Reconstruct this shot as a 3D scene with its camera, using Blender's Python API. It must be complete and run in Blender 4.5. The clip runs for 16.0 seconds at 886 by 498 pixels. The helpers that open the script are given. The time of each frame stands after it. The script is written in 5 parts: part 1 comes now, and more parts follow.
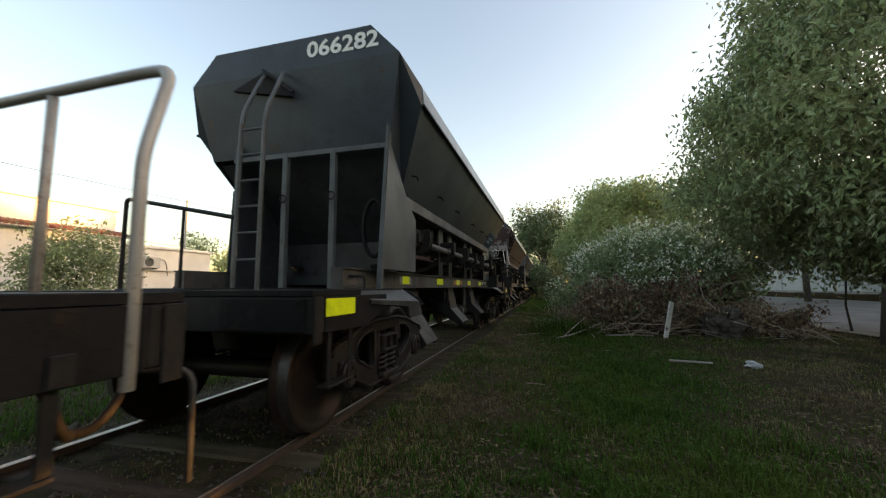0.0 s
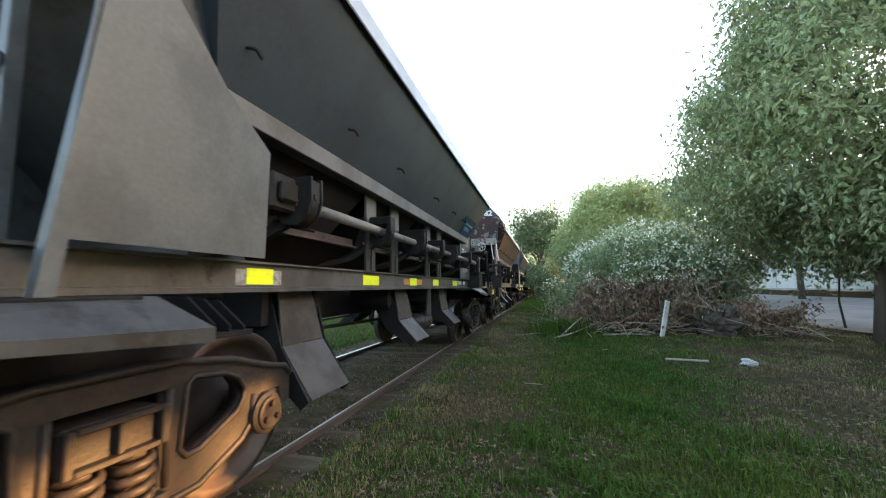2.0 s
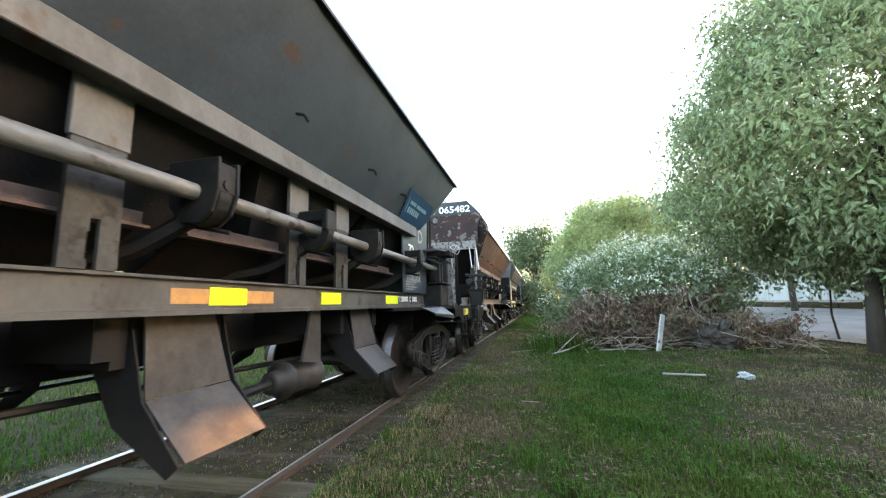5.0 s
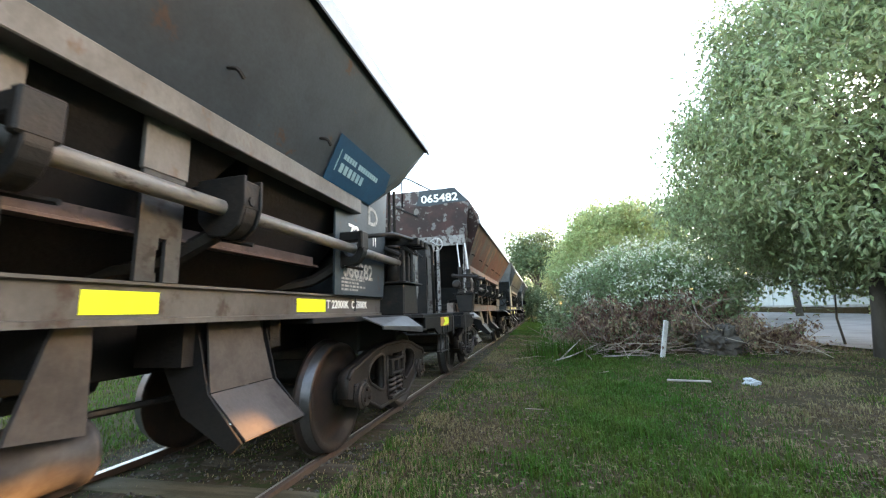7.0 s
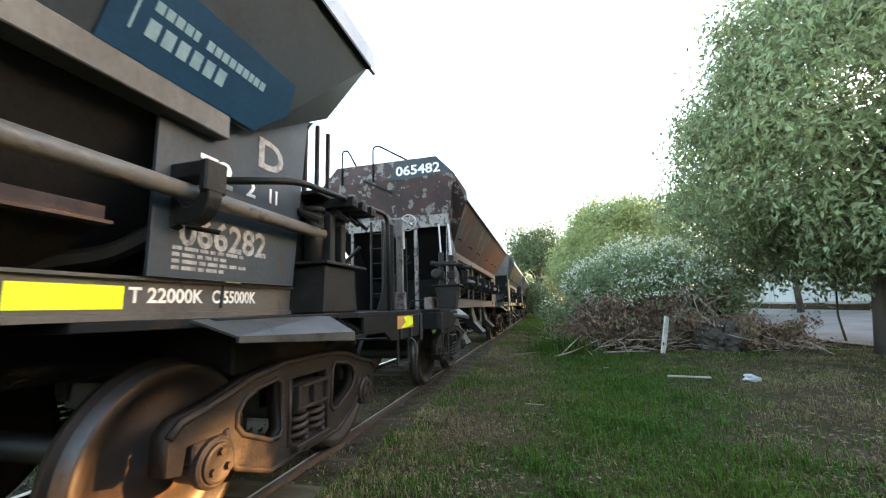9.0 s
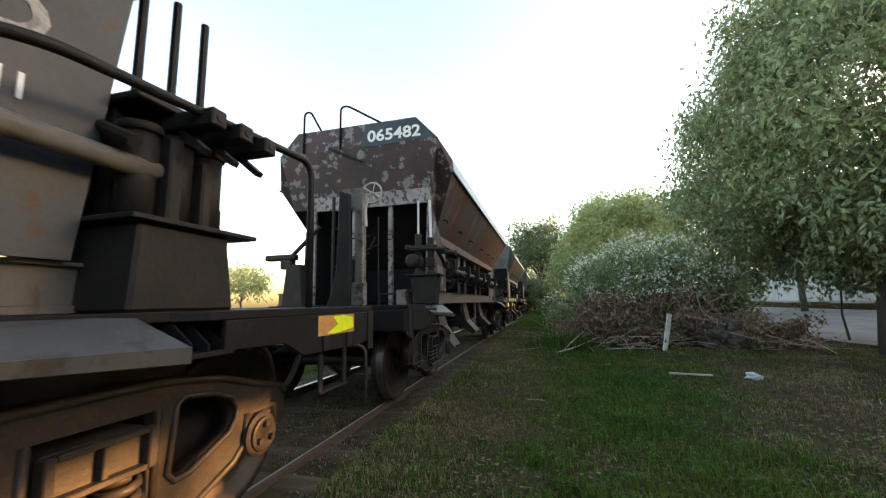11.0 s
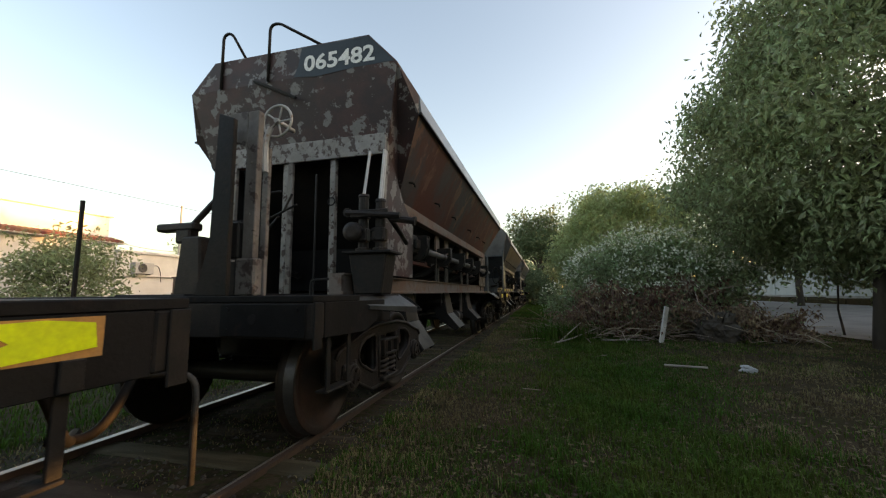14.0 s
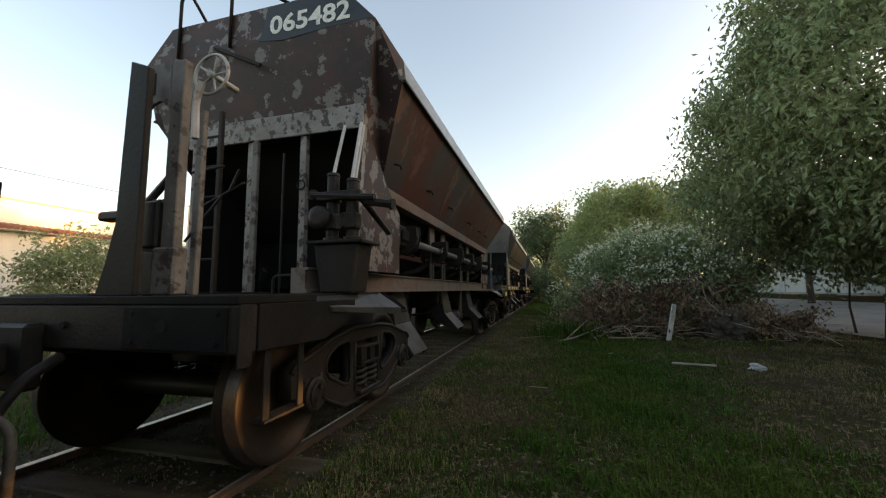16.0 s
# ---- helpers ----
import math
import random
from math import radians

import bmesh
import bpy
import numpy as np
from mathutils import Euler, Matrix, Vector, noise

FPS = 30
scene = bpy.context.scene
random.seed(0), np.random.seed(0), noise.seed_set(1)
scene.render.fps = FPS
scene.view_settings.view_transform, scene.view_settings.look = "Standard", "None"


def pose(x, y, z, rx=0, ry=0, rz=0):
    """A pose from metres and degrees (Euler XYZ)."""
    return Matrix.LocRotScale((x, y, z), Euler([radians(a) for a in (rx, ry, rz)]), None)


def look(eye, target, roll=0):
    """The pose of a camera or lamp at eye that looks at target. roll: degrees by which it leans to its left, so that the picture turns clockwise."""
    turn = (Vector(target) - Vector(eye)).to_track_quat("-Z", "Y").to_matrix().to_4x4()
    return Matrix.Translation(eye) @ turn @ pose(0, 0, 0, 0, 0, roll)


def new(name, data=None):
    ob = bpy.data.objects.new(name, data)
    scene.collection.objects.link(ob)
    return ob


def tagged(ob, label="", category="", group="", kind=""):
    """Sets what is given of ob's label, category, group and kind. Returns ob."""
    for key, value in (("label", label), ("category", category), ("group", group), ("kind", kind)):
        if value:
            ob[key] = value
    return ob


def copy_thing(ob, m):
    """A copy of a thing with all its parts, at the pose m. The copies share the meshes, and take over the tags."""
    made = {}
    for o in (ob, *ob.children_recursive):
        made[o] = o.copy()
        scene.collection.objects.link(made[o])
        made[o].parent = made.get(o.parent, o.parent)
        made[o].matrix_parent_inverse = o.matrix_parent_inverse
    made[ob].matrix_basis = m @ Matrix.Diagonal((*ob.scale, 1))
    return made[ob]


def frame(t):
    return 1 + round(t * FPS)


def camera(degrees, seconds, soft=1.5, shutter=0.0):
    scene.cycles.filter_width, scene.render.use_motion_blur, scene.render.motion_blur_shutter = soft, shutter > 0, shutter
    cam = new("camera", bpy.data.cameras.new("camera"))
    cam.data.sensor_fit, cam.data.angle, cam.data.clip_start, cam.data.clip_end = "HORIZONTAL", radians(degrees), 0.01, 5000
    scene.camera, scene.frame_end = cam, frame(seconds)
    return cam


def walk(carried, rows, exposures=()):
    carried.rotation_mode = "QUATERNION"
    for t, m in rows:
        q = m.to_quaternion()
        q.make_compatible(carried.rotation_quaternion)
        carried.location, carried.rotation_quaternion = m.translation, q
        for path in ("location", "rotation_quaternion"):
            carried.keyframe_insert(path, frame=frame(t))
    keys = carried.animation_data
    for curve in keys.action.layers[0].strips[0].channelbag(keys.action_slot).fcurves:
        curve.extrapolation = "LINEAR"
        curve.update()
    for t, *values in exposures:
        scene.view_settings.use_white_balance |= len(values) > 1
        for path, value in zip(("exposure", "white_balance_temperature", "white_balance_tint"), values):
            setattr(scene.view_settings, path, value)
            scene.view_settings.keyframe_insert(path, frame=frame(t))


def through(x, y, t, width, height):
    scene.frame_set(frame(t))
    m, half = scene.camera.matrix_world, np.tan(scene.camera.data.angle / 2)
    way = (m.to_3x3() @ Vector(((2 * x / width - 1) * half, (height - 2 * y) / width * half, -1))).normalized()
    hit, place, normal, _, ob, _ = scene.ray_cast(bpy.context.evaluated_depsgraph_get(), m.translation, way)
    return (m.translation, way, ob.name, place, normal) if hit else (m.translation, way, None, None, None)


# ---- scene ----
cam = camera(98.13, 16.0, soft=1.2, shutter=0.4)
EYE = Vector((2.93, 0.0, 1.358))


def aim(yaw, pitch, roll):
    """A camera pose at EYE: yaw to the left of the track's line, pitch up, roll; degrees."""
    a, b = radians(yaw), radians(pitch)
    return look(EYE, EYE + Vector((-math.sin(a) * math.cos(b), math.cos(a) * math.cos(b), math.sin(b))), roll)


PATH = [(0.0, 15.15, 5.66, -0.3), (0.5, 14.87, 5.73, -0.43), (1.0, 14.68, 5.68, -0.53), (1.5, 14.64, 5.64, -0.74), (2.0, 14.64, 5.79, -0.82), (2.5, 14.39, 6.06, -0.92), (3.0, 14.23, 6.59, -1.19), (3.5, 14.07, 6.95, -1.39), (4.0, 13.94, 7.28, -1.56), (6.5, 13.82, 9.54, -1.99), (7.0, 14.0, 9.34, -2.03), (7.5, 14.07, 9.15, -1.95), (8.0, 14.03, 8.99, -1.97), (8.5, 13.97, 8.82, -1.91), (9.0, 14.17, 8.71, -1.88), (11.5, 14.66, 7.57, -0.97), (12.0, 14.66, 7.09, -0.65), (12.5, 14.66, 6.8, -0.56), (13.0, 14.62, 6.67, -0.52), (13.5, 14.6, 6.54, -0.37), (14.0, 14.53, 6.46, -0.46), (14.5, 14.66, 6.25, -0.46), (15.0, 15.08, 6.19, -0.44), (15.5, 15.18, 6.2, -0.64), (16.0, 15.37, 6.16, -0.57)]
walk(cam, [(t, aim(a, b, c)) for t, a, b, c in PATH], exposures=[
    (0.0, 2.15, 7650, 18), (0.5, 2.2, 7650, 18), (1.0, 2.55, 7040, 20), (1.5, 3.1, 6770, 18), (2.0, 3.5, 6590, 16), (3.0, 4.05, 6700, 16), (4.0, 4.15, 6700, 16), (6.5, 4.1, 6700, 16), (8.0, 4.0, 6700, 16), (9.0, 3.8, 6750, 16), (11.5, 2.7, 7380, 18), (12.0, 2.35, 7560, 18), (12.5, 2.15, 7650, 18), (14.0, 2.1, 7650, 18), (16.0, 2.1, 7800, 18)])

# how far the train has rolled towards -y
ROLLED = [(0.0, 0.0), (0.5, 0.691), (1.0, 1.428), (1.5, 2.061), (2.0, 2.77), (2.5, 3.343), (3.0, 4.032), (3.5, 4.61), (4.0, 5.238), (6.5, 7.602), (7.0, 8.097), (7.5, 8.545), (8.0, 9.011), (8.5, 9.415), (9.0, 9.854), (11.5, 11.658), (12.0, 11.997), (12.5, 12.277), (13.0, 12.555), (13.5, 12.797), (14.0, 13.042), (14.5, 13.239), (15.0, 13.436), (15.5, 13.582), (16.0, 13.72)]

# ---- light ----
SUN_EL, SUN_AZ = radians(7.0), radians(72)     # azimuth clockwise from +y
world = bpy.data.worlds.new("sky")
scene.world = world
world.use_nodes = True
wn = world.node_tree
sky = wn.nodes.new("ShaderNodeTexSky")
sky.sky_type, sky.sun_disc = "NISHITA", False
sky.sun_elevation, sky.sun_rotation = SUN_EL, SUN_AZ
sky.air_density, sky.dust_density, sky.ozone_density = 1.0, 2.2, 1.0
wn.nodes["Background"].inputs["Strength"].default_value = 0.15
wn.links.new(sky.outputs[0], wn.nodes["Background"].inputs["Color"])
sun = new("sun", bpy.data.lights.new("sun", "SUN"))
sun.data.energy, sun.data.angle, sun.data.color = 4.4, radians(0.6), (1.0, 0.53, 0.18)
sun_way = Vector((math.sin(SUN_AZ) * math.cos(SUN_EL), math.cos(SUN_AZ) * math.cos(SUN_EL), math.sin(SUN_EL)))
sun.matrix_world = look(sun_way * 50, (0, 0, 0))


# ---- materials ----
def material(name, base, second=None, scale=3.0, rough=0.7, metal=0.0, bump=0.2, fine=40.0, third=None, lo=0.45, hi=0.6, lo3=0.58, hi3=0.64, stretch=(1, 1, 1), island=0.0, obrand=0.0, spec=0.5, through=0.0):
    """Procedural paint or surface: base broken by a second and a third colour in patches, with fine relief."""
    m = bpy.data.materials.new(name)
    m.use_nodes = True
    n, l = m.node_tree.nodes, m.node_tree.links
    bsdf = n["Principled BSDF"]
    co = n.new("ShaderNodeTexCoord")
    mp = n.new("ShaderNodeMapping")
    mp.inputs["Scale"].default_value = stretch
    l.new(co.outputs["Object"], mp.inputs["Vector"])

    def noise_tex(sc, detail=6.0):
        t = n.new("ShaderNodeTexNoise")
        t.inputs["Scale"].default_value, t.inputs["Detail"].default_value, t.inputs["Roughness"].default_value = sc, detail, 0.65
        l.new(mp.outputs[0], t.inputs["Vector"])
        return t

    def ramp(src, a, b):
        r = n.new("ShaderNodeMapRange")
        r.inputs["From Min"].default_value, r.inputs["From Max"].default_value = a, b
        l.new(src, r.inputs["Value"])
        return r.outputs[0]

    def mix(fac, a, b, mode="MIX"):
        x = n.new("ShaderNodeMix")
        x.data_type, x.blend_type = "RGBA", mode
        for sock, v in ((x.inputs["Factor"], fac), (x.inputs["A"], a), (x.inputs["B"], b)):
            if isinstance(v, (int, float)):
                sock.default_value = v
            elif isinstance(v, tuple):
                sock.default_value = (*v, 1)
            else:
                l.new(v, sock)
        return x.outputs["Result"]

    big, small = noise_tex(scale), noise_tex(fine, 3.0)
    col = mix(ramp(big.outputs["Fac"], lo, hi), base, second or tuple(c * 0.75 for c in base))
    if third:
        flecks = noise_tex(scale * 3.1, 8.0)
        col = mix(ramp(flecks.outputs["Fac"], lo3, hi3), col, third)
    hsv = n.new("ShaderNodeHueSaturation")
    add = n.new("ShaderNodeMath")
    add.operation = "MULTIPLY_ADD"
    l.new(small.outputs["Fac"], add.inputs[0])
    add.inputs[1].default_value, add.inputs[2].default_value = 0.5, 0.75
    val = add.outputs[0]
    for amount, node, sock in ((island, "ShaderNodeNewGeometry", "Random Per Island"), (obrand, "ShaderNodeObjectInfo", "Random")):
        if amount:
            g = n.new(node)
            k = n.new("ShaderNodeMath")
            k.operation = "MULTIPLY_ADD"
            l.new(g.outputs[sock], k.inputs[0])
            k.inputs[1].default_value, k.inputs[2].default_value = amount, -amount / 2
            ad = n.new("ShaderNodeMath")
            l.new(k.outputs[0], ad.inputs[0])
            l.new(val, ad.inputs[1])
            val = ad.outputs[0]
            hu = n.new("ShaderNodeMath")
            hu.operation = "MULTIPLY_ADD"
            l.new(g.outputs[sock], hu.inputs[0])
            hu.inputs[1].default_value, hu.inputs[2].default_value = 0.06, 0.47
            l.new(hu.outputs[0], hsv.inputs["Hue"])
    l.new(val, hsv.inputs["Value"])
    l.new(col, hsv.inputs["Color"])
    l.new(hsv.outputs[0], bsdf.inputs["Base Color"])
    bsdf.inputs["Metallic"].default_value = metal
    bsdf.inputs["Specular IOR Level"].default_value = spec
    rr = n.new("ShaderNodeMapRange")
    rr.inputs["To Min"].default_value, rr.inputs["To Max"].default_value = max(rough - 0.12, 0.05), min(rough + 0.12, 1)
    l.new(big.outputs["Fac"], rr.inputs["Value"])
    l.new(rr.outputs[0], bsdf.inputs["Roughness"])
    if bump:
        bp = n.new("ShaderNodeBump")
        bp.inputs["Strength"].default_value, bp.inputs["Distance"].default_value = bump, 0.01
        l.new(small.outputs["Fac"], bp.inputs["Height"])
        l.new(bp.outputs[0], bsdf.inputs["Normal"])
    if through:
        bsdf.inputs["Subsurface Weight"].default_value = 0.0
        tr = n.new("ShaderNodeBsdfTranslucent")
        l.new(hsv.outputs[0], tr.inputs["Color"])
        ms = n.new("ShaderNodeMixShader")
        ms.inputs[0].default_value = through
        l.new(bsdf.outputs[0], ms.inputs[1])
        l.new(tr.outputs[0], ms.inputs[2])
        l.new(ms.outputs[0], n["Material Output"].inputs["Surface"])
    return m


GREY = material("grey_green_paint", (0.038, 0.049, 0.059), (0.029, 0.037, 0.045), 1.2, 0.40, third=(0.058, 0.036, 0.027), lo3=0.63, hi3=0.68, bump=0.12, spec=0.22)
GREY_LIGHT = material("light_grey_paint", (0.0918, 0.0986, 0.0986), (0.0646, 0.06936, 0.06936), 1.5, 0.45, third=(0.0816, 0.0544, 0.0408), lo3=0.66, hi3=0.72, bump=0.1, spec=0.22)
PALE = material("pale_side_paint", (0.25, 0.26, 0.265), (0.2, 0.21, 0.215), 1.5, 0.35, third=(0.14, 0.11, 0.095), lo3=0.66, hi3=0.75, bump=0.1)
RUST_PALE = material("weathered_rail_paint", (0.45, 0.44, 0.42), (0.36, 0.33, 0.30), 2.5, 0.4, third=(0.24, 0.15, 0.11), lo3=0.6, hi3=0.68, bump=0.15)
RED = material("flaking_red_paint", (0.026, 0.013, 0.013), (0.055, 0.022, 0.020), 1.7, 0.6, third=(0.16, 0.15, 0.145), lo3=0.545, hi3=0.56, bump=0.3)
RED_SIDE = material("rusty_side_paint", (0.050, 0.046, 0.047), (0.085, 0.030, 0.022), 0.7, 0.6, third=(0.14, 0.075, 0.05), lo3=0.55, hi3=0.60, bump=0.3, lo=0.42, hi=0.52, stretch=(1, 1.2, 0.6), spec=0.25)
SILL = material("weathered_sill_paint", (0.07842, 0.07586, 0.0708), (0.04804, 0.04451, 0.04147), 1.6, 0.55, third=(0.03793, 0.0263, 0.02124), lo3=0.57, hi3=0.66, stretch=(1, 1, 0.7), bump=0.15, spec=0.22)
SILL_RUST = material("orange_rust_sill", (0.1425, 0.1162, 0.1013), (0.15, 0.0825, 0.0525), 2.0, 0.7, third=(0.09, 0.0525, 0.0375), lo3=0.55, hi3=0.65, bump=0.25)
STREAKED = material("rust_streaked_paint", (0.108, 0.1056, 0.1008), (0.0736, 0.0704, 0.0656), 1.6, 0.5, third=(0.08, 0.0496, 0.0336), lo3=0.6, hi3=0.7, bump=0.15, stretch=(1, 1.3, 0.8), spec=0.22)
LEG = material("grimy_grey_paint", (0.05249, 0.05249, 0.05083), (0.03315, 0.03204, 0.03039), 3.0, 0.6, third=(0.01934, 0.01657, 0.01492), lo3=0.52, hi3=0.62, bump=0.2, spec=0.22)
PINK = material("faded_primer", (0.117, 0.0819, 0.07215), (0.0858, 0.0585, 0.0507), 3.0, 0.6, third=(0.039, 0.0273, 0.02145), lo3=0.58, hi3=0.68, bump=0.2, spec=0.22)
IRON = material("dark_iron", (0.0119, 0.0119, 0.0119), (0.02023, 0.01725, 0.01547), 4.0, 0.55, spec=0.18, bump=0.3, third=(0.02975, 0.02023, 0.01547), lo3=0.6, hi3=0.7)
CASTING = material("brown_cast_iron", (0.0196, 0.0168, 0.0154), (0.0308, 0.0238, 0.0203), 5.0, 0.5, spec=0.18, bump=0.35, third=(0.0154, 0.014, 0.014), lo3=0.55, hi3=0.65)
WHEEL = material("rolled_wheel_steel", (0.0196, 0.01568, 0.01421), (0.0392, 0.02352, 0.01764), 3.0, 0.5, spec=0.3, metal=0.1, bump=0.2)
TREAD = material("polished_tread", (0.085, 0.085, 0.09), (0.06, 0.06, 0.062), 6.0, 0.38, metal=0.7, bump=0.05)
PIPE = material("grey_pipe", (0.1469, 0.1442, 0.1387), (0.09792, 0.0936, 0.08816), 3.0, 0.4, bump=0.2, third=(0.0408, 0.03264, 0.02829), lo3=0.585, hi3=0.64, stretch=(1, 0.6, 1), spec=0.3)
# near black: parts under the body and in recesses carry shade in this colour
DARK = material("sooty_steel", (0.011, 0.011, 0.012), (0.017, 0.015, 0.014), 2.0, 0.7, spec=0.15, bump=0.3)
CHUTE = material("worn_chute_plate", (0.05423, 0.0475, 0.04413), (0.02992, 0.02543, 0.02319), 1.8, 0.5, third=(0.0374, 0.02618, 0.02057), lo3=0.6, hi3=0.7, bump=0.15, spec=0.22)
YELLOW = material("yellow_green_reflector", (0.72, 0.83, 0.02), (0.62, 0.74, 0.02), 6.0, 0.35, bump=0.0)
ORANGE = material("faded_orange_patch", (0.45, 0.22, 0.06), (0.36, 0.18, 0.06), 12.0, 0.6)
WHITE = material("white_stencil_paint", (0.72, 0.72, 0.70), (0.5, 0.5, 0.49), 14.0, 0.6, lo=0.5, hi=0.7)
FADED = material("faded_stencil_paint", (0.294, 0.294, 0.287), (0.14, 0.14, 0.14), 18.0, 0.6, lo=0.45, hi=0.6)
BLUE = material("dark_blue_panel", (0.003, 0.034, 0.075), (0.004, 0.042, 0.09), 2.0, 0.6, bump=0.05, spec=0.2)
SKYBLUE = material("light_blue_marking", (0.20, 0.32, 0.38), (0.15, 0.26, 0.31), 8.0, 0.5)
RAIL = material("rusty_rail", (0.051, 0.033, 0.0252), (0.072, 0.045, 0.03), 5.0, 0.7, bump=0.3)
RAILTOP = material("polished_rail_head", (0.36, 0.34, 0.32), (0.26, 0.24, 0.22), 3.0, 0.38, metal=0.8, bump=0.05)
WOOD = material("old_sleeper_wood", (0.0875, 0.0728, 0.0532), (0.0595, 0.0476, 0.0336), 3.0, 0.95, spec=0.08, bump=0.6, stretch=(0.5, 3, 3), obrand=0.3)
GROUND = material("worn_lawn", (0.03472, 0.03038, 0.01178), (0.05828, 0.03968, 0.02108), 0.55, 0.95, bump=1.0, third=(0.062, 0.0434, 0.0248), lo3=0.54, hi3=0.62, lo=0.42, hi=0.58, fine=25, spec=0.1)
SOIL = material("cinder_ballast", (0.057, 0.042, 0.0264), (0.0216, 0.0174, 0.0108), 3.5, 0.95, bump=1.0, third=(0.03, 0.0372, 0.012), lo3=0.5, hi3=0.58, spec=0.1, fine=22)
ROADM = material("grey_asphalt", (0.19, 0.1805, 0.1662), (0.152, 0.1444, 0.133), 0.8, 0.95, spec=0.1, bump=0.3)
KERB = material("concrete_kerb", (0.30, 0.29, 0.27), (0.24, 0.23, 0.21), 2.0, 0.85)
GRASS = material("grass_blades", (0.0561, 0.1135, 0.01452), (0.0891, 0.1267, 0.02112), 0.5, 0.7, bump=0, island=0.95, through=0.35, spec=0.2)
STRAW = material("dry_grass_blades", (0.2178, 0.1716, 0.0924), (0.1386, 0.1056, 0.0561), 0.6, 0.85, bump=0, island=0.9, through=0.25, spec=0.2)
LEAF = material("glossy_green_leaves", (0.235, 0.285, 0.14), (0.32, 0.365, 0.19), 0.7, 0.38, bump=0, island=0.8, through=0.45, spec=0.5)
LEAF_LIGHT = material("yellow_green_leaves", (0.32, 0.37, 0.16), (0.38, 0.42, 0.19), 0.5, 0.6, bump=0, island=0.5, through=0.4, spec=0.3)
LEAF_GREY = material("grey_green_leaves", (0.20, 0.265, 0.125), (0.28, 0.335, 0.17), 0.9, 0.45, bump=0, island=0.8, through=0.35)
LEAF_DARK = material("dark_leaves", (0.11, 0.154, 0.077), (0.154, 0.198, 0.0935), 0.6, 0.6, bump=0, island=0.5, through=0.25, spec=0.3)
BLOSSOM = material("pale_blossom", (0.76, 0.76, 0.64), (0.62, 0.64, 0.48), 3.0, 0.6, bump=0, island=0.4, through=0.3)
DEAD = material("dead_red_leaves", (0.17, 0.092, 0.06), (0.30, 0.205, 0.14), 0.8, 0.8, bump=0, island=0.9, through=0.25)
TWIG = material("dry_twigs", (0.36, 0.28, 0.22), (0.25, 0.19, 0.15), 2.0, 0.9, bump=0.2, island=0.6)
BARK = material("tree_bark", (0.075, 0.06, 0.048), (0.10, 0.085, 0.07), 4.0, 0.9, bump=0.8, stretch=(1, 1, 0.3))
PLASTER = material("white_plaster", (0.74, 0.72, 0.68), (0.66, 0.64, 0.60), 0.8, 0.85, bump=0.2)
# white plaster greyed in its colour, for a wall that stands in shade
PLASTER_GREY = material("weathered_grey_plaster", (0.46, 0.48, 0.47), (0.38, 0.40, 0.39), 0.8, 0.85, bump=0.2)
PLASTER_WARM = material("cream_plaster", (0.80, 0.78, 0.74), (0.73, 0.71, 0.67), 0.8, 0.85, bump=0.2)
TILE = material("red_roof_tiles", (0.26, 0.11, 0.07), (0.20, 0.085, 0.055), 3.0, 0.8, obrand=0.4)
STONE = material("grey_brown_stones", (0.0672, 0.0588, 0.0504), (0.042, 0.03696, 0.0315), 3.0, 0.9, island=0.8, bump=0.2)
LITTER = material("fallen_leaves", (0.119, 0.0805, 0.042), (0.084, 0.056, 0.0315), 2.0, 0.85, island=0.9, bump=0)
PLASTIC = material("white_plastic", (0.46, 0.46, 0.45), (0.38, 0.38, 0.37), 4.0, 0.5)
BLACKP = material("black_grille", (0.03, 0.03, 0.03), (0.04, 0.04, 0.04), 4.0, 0.5)
PLANK = material("bleached_board", (0.36, 0.31, 0.26), (0.27, 0.23, 0.19), 3.0, 0.8, bump=0.3)
WHITEWOOD = material("whitewashed_board", (0.66, 0.62, 0.56), (0.5, 0.45, 0.39), 5.0, 0.8, bump=0.3, third=(0.3, 0.25, 0.2), lo3=0.62, hi3=0.7)


# ---- mesh helpers ----
def part(name, bm, mat, parent=None, label="", at=None, smooth=False):
    """Links a bmesh as one mesh object, under a thing or part if one is given."""
    me = bpy.data.meshes.new(name)
    bm.normal_update()
    bm.to_mesh(me)
    bm.free()
    for m in (mat if isinstance(mat, (list, tuple)) else [mat]):
        me.materials.append(m)
    if smooth:
        for p in me.polygons:
            p.use_smooth = len(p.vertices) == 4
    ob = new(name, me)
    if parent:
        ob.parent = parent
    if at is not None:
        ob.matrix_basis = at
    if label:
        ob["label"] = label
    return ob


def share(ob, at, parent=None):
    """Another object on the same mesh."""
    o = new(ob.name.split(".")[0], ob.data)
    o.parent = parent or ob.parent
    o.matrix_basis = at
    if "label" in ob:
        o["label"] = ob["label"]
    return o


def B():
    return bmesh.new()


def box(bm, x0, x1, y0, y1, z0, z1, bevel=0.0, mat=0):
    g = bmesh.ops.create_cube(bm, size=1.0, matrix=Matrix.Translation(((x0 + x1) / 2, (y0 + y1) / 2, (z0 + z1) / 2)) @ Matrix.Diagonal((x1 - x0, y1 - y0, z1 - z0, 1)))
    faces = {f for v in g["verts"] for f in v.link_faces}
    if bevel:
        r = bmesh.ops.bevel(bm, geom=list({e for v in g["verts"] for e in v.link_edges}), offset=bevel, segments=1, affect="EDGES")
        faces |= set(r["faces"])
    for f in faces:
        if f.is_valid:
            f.material_index = mat
    return bm


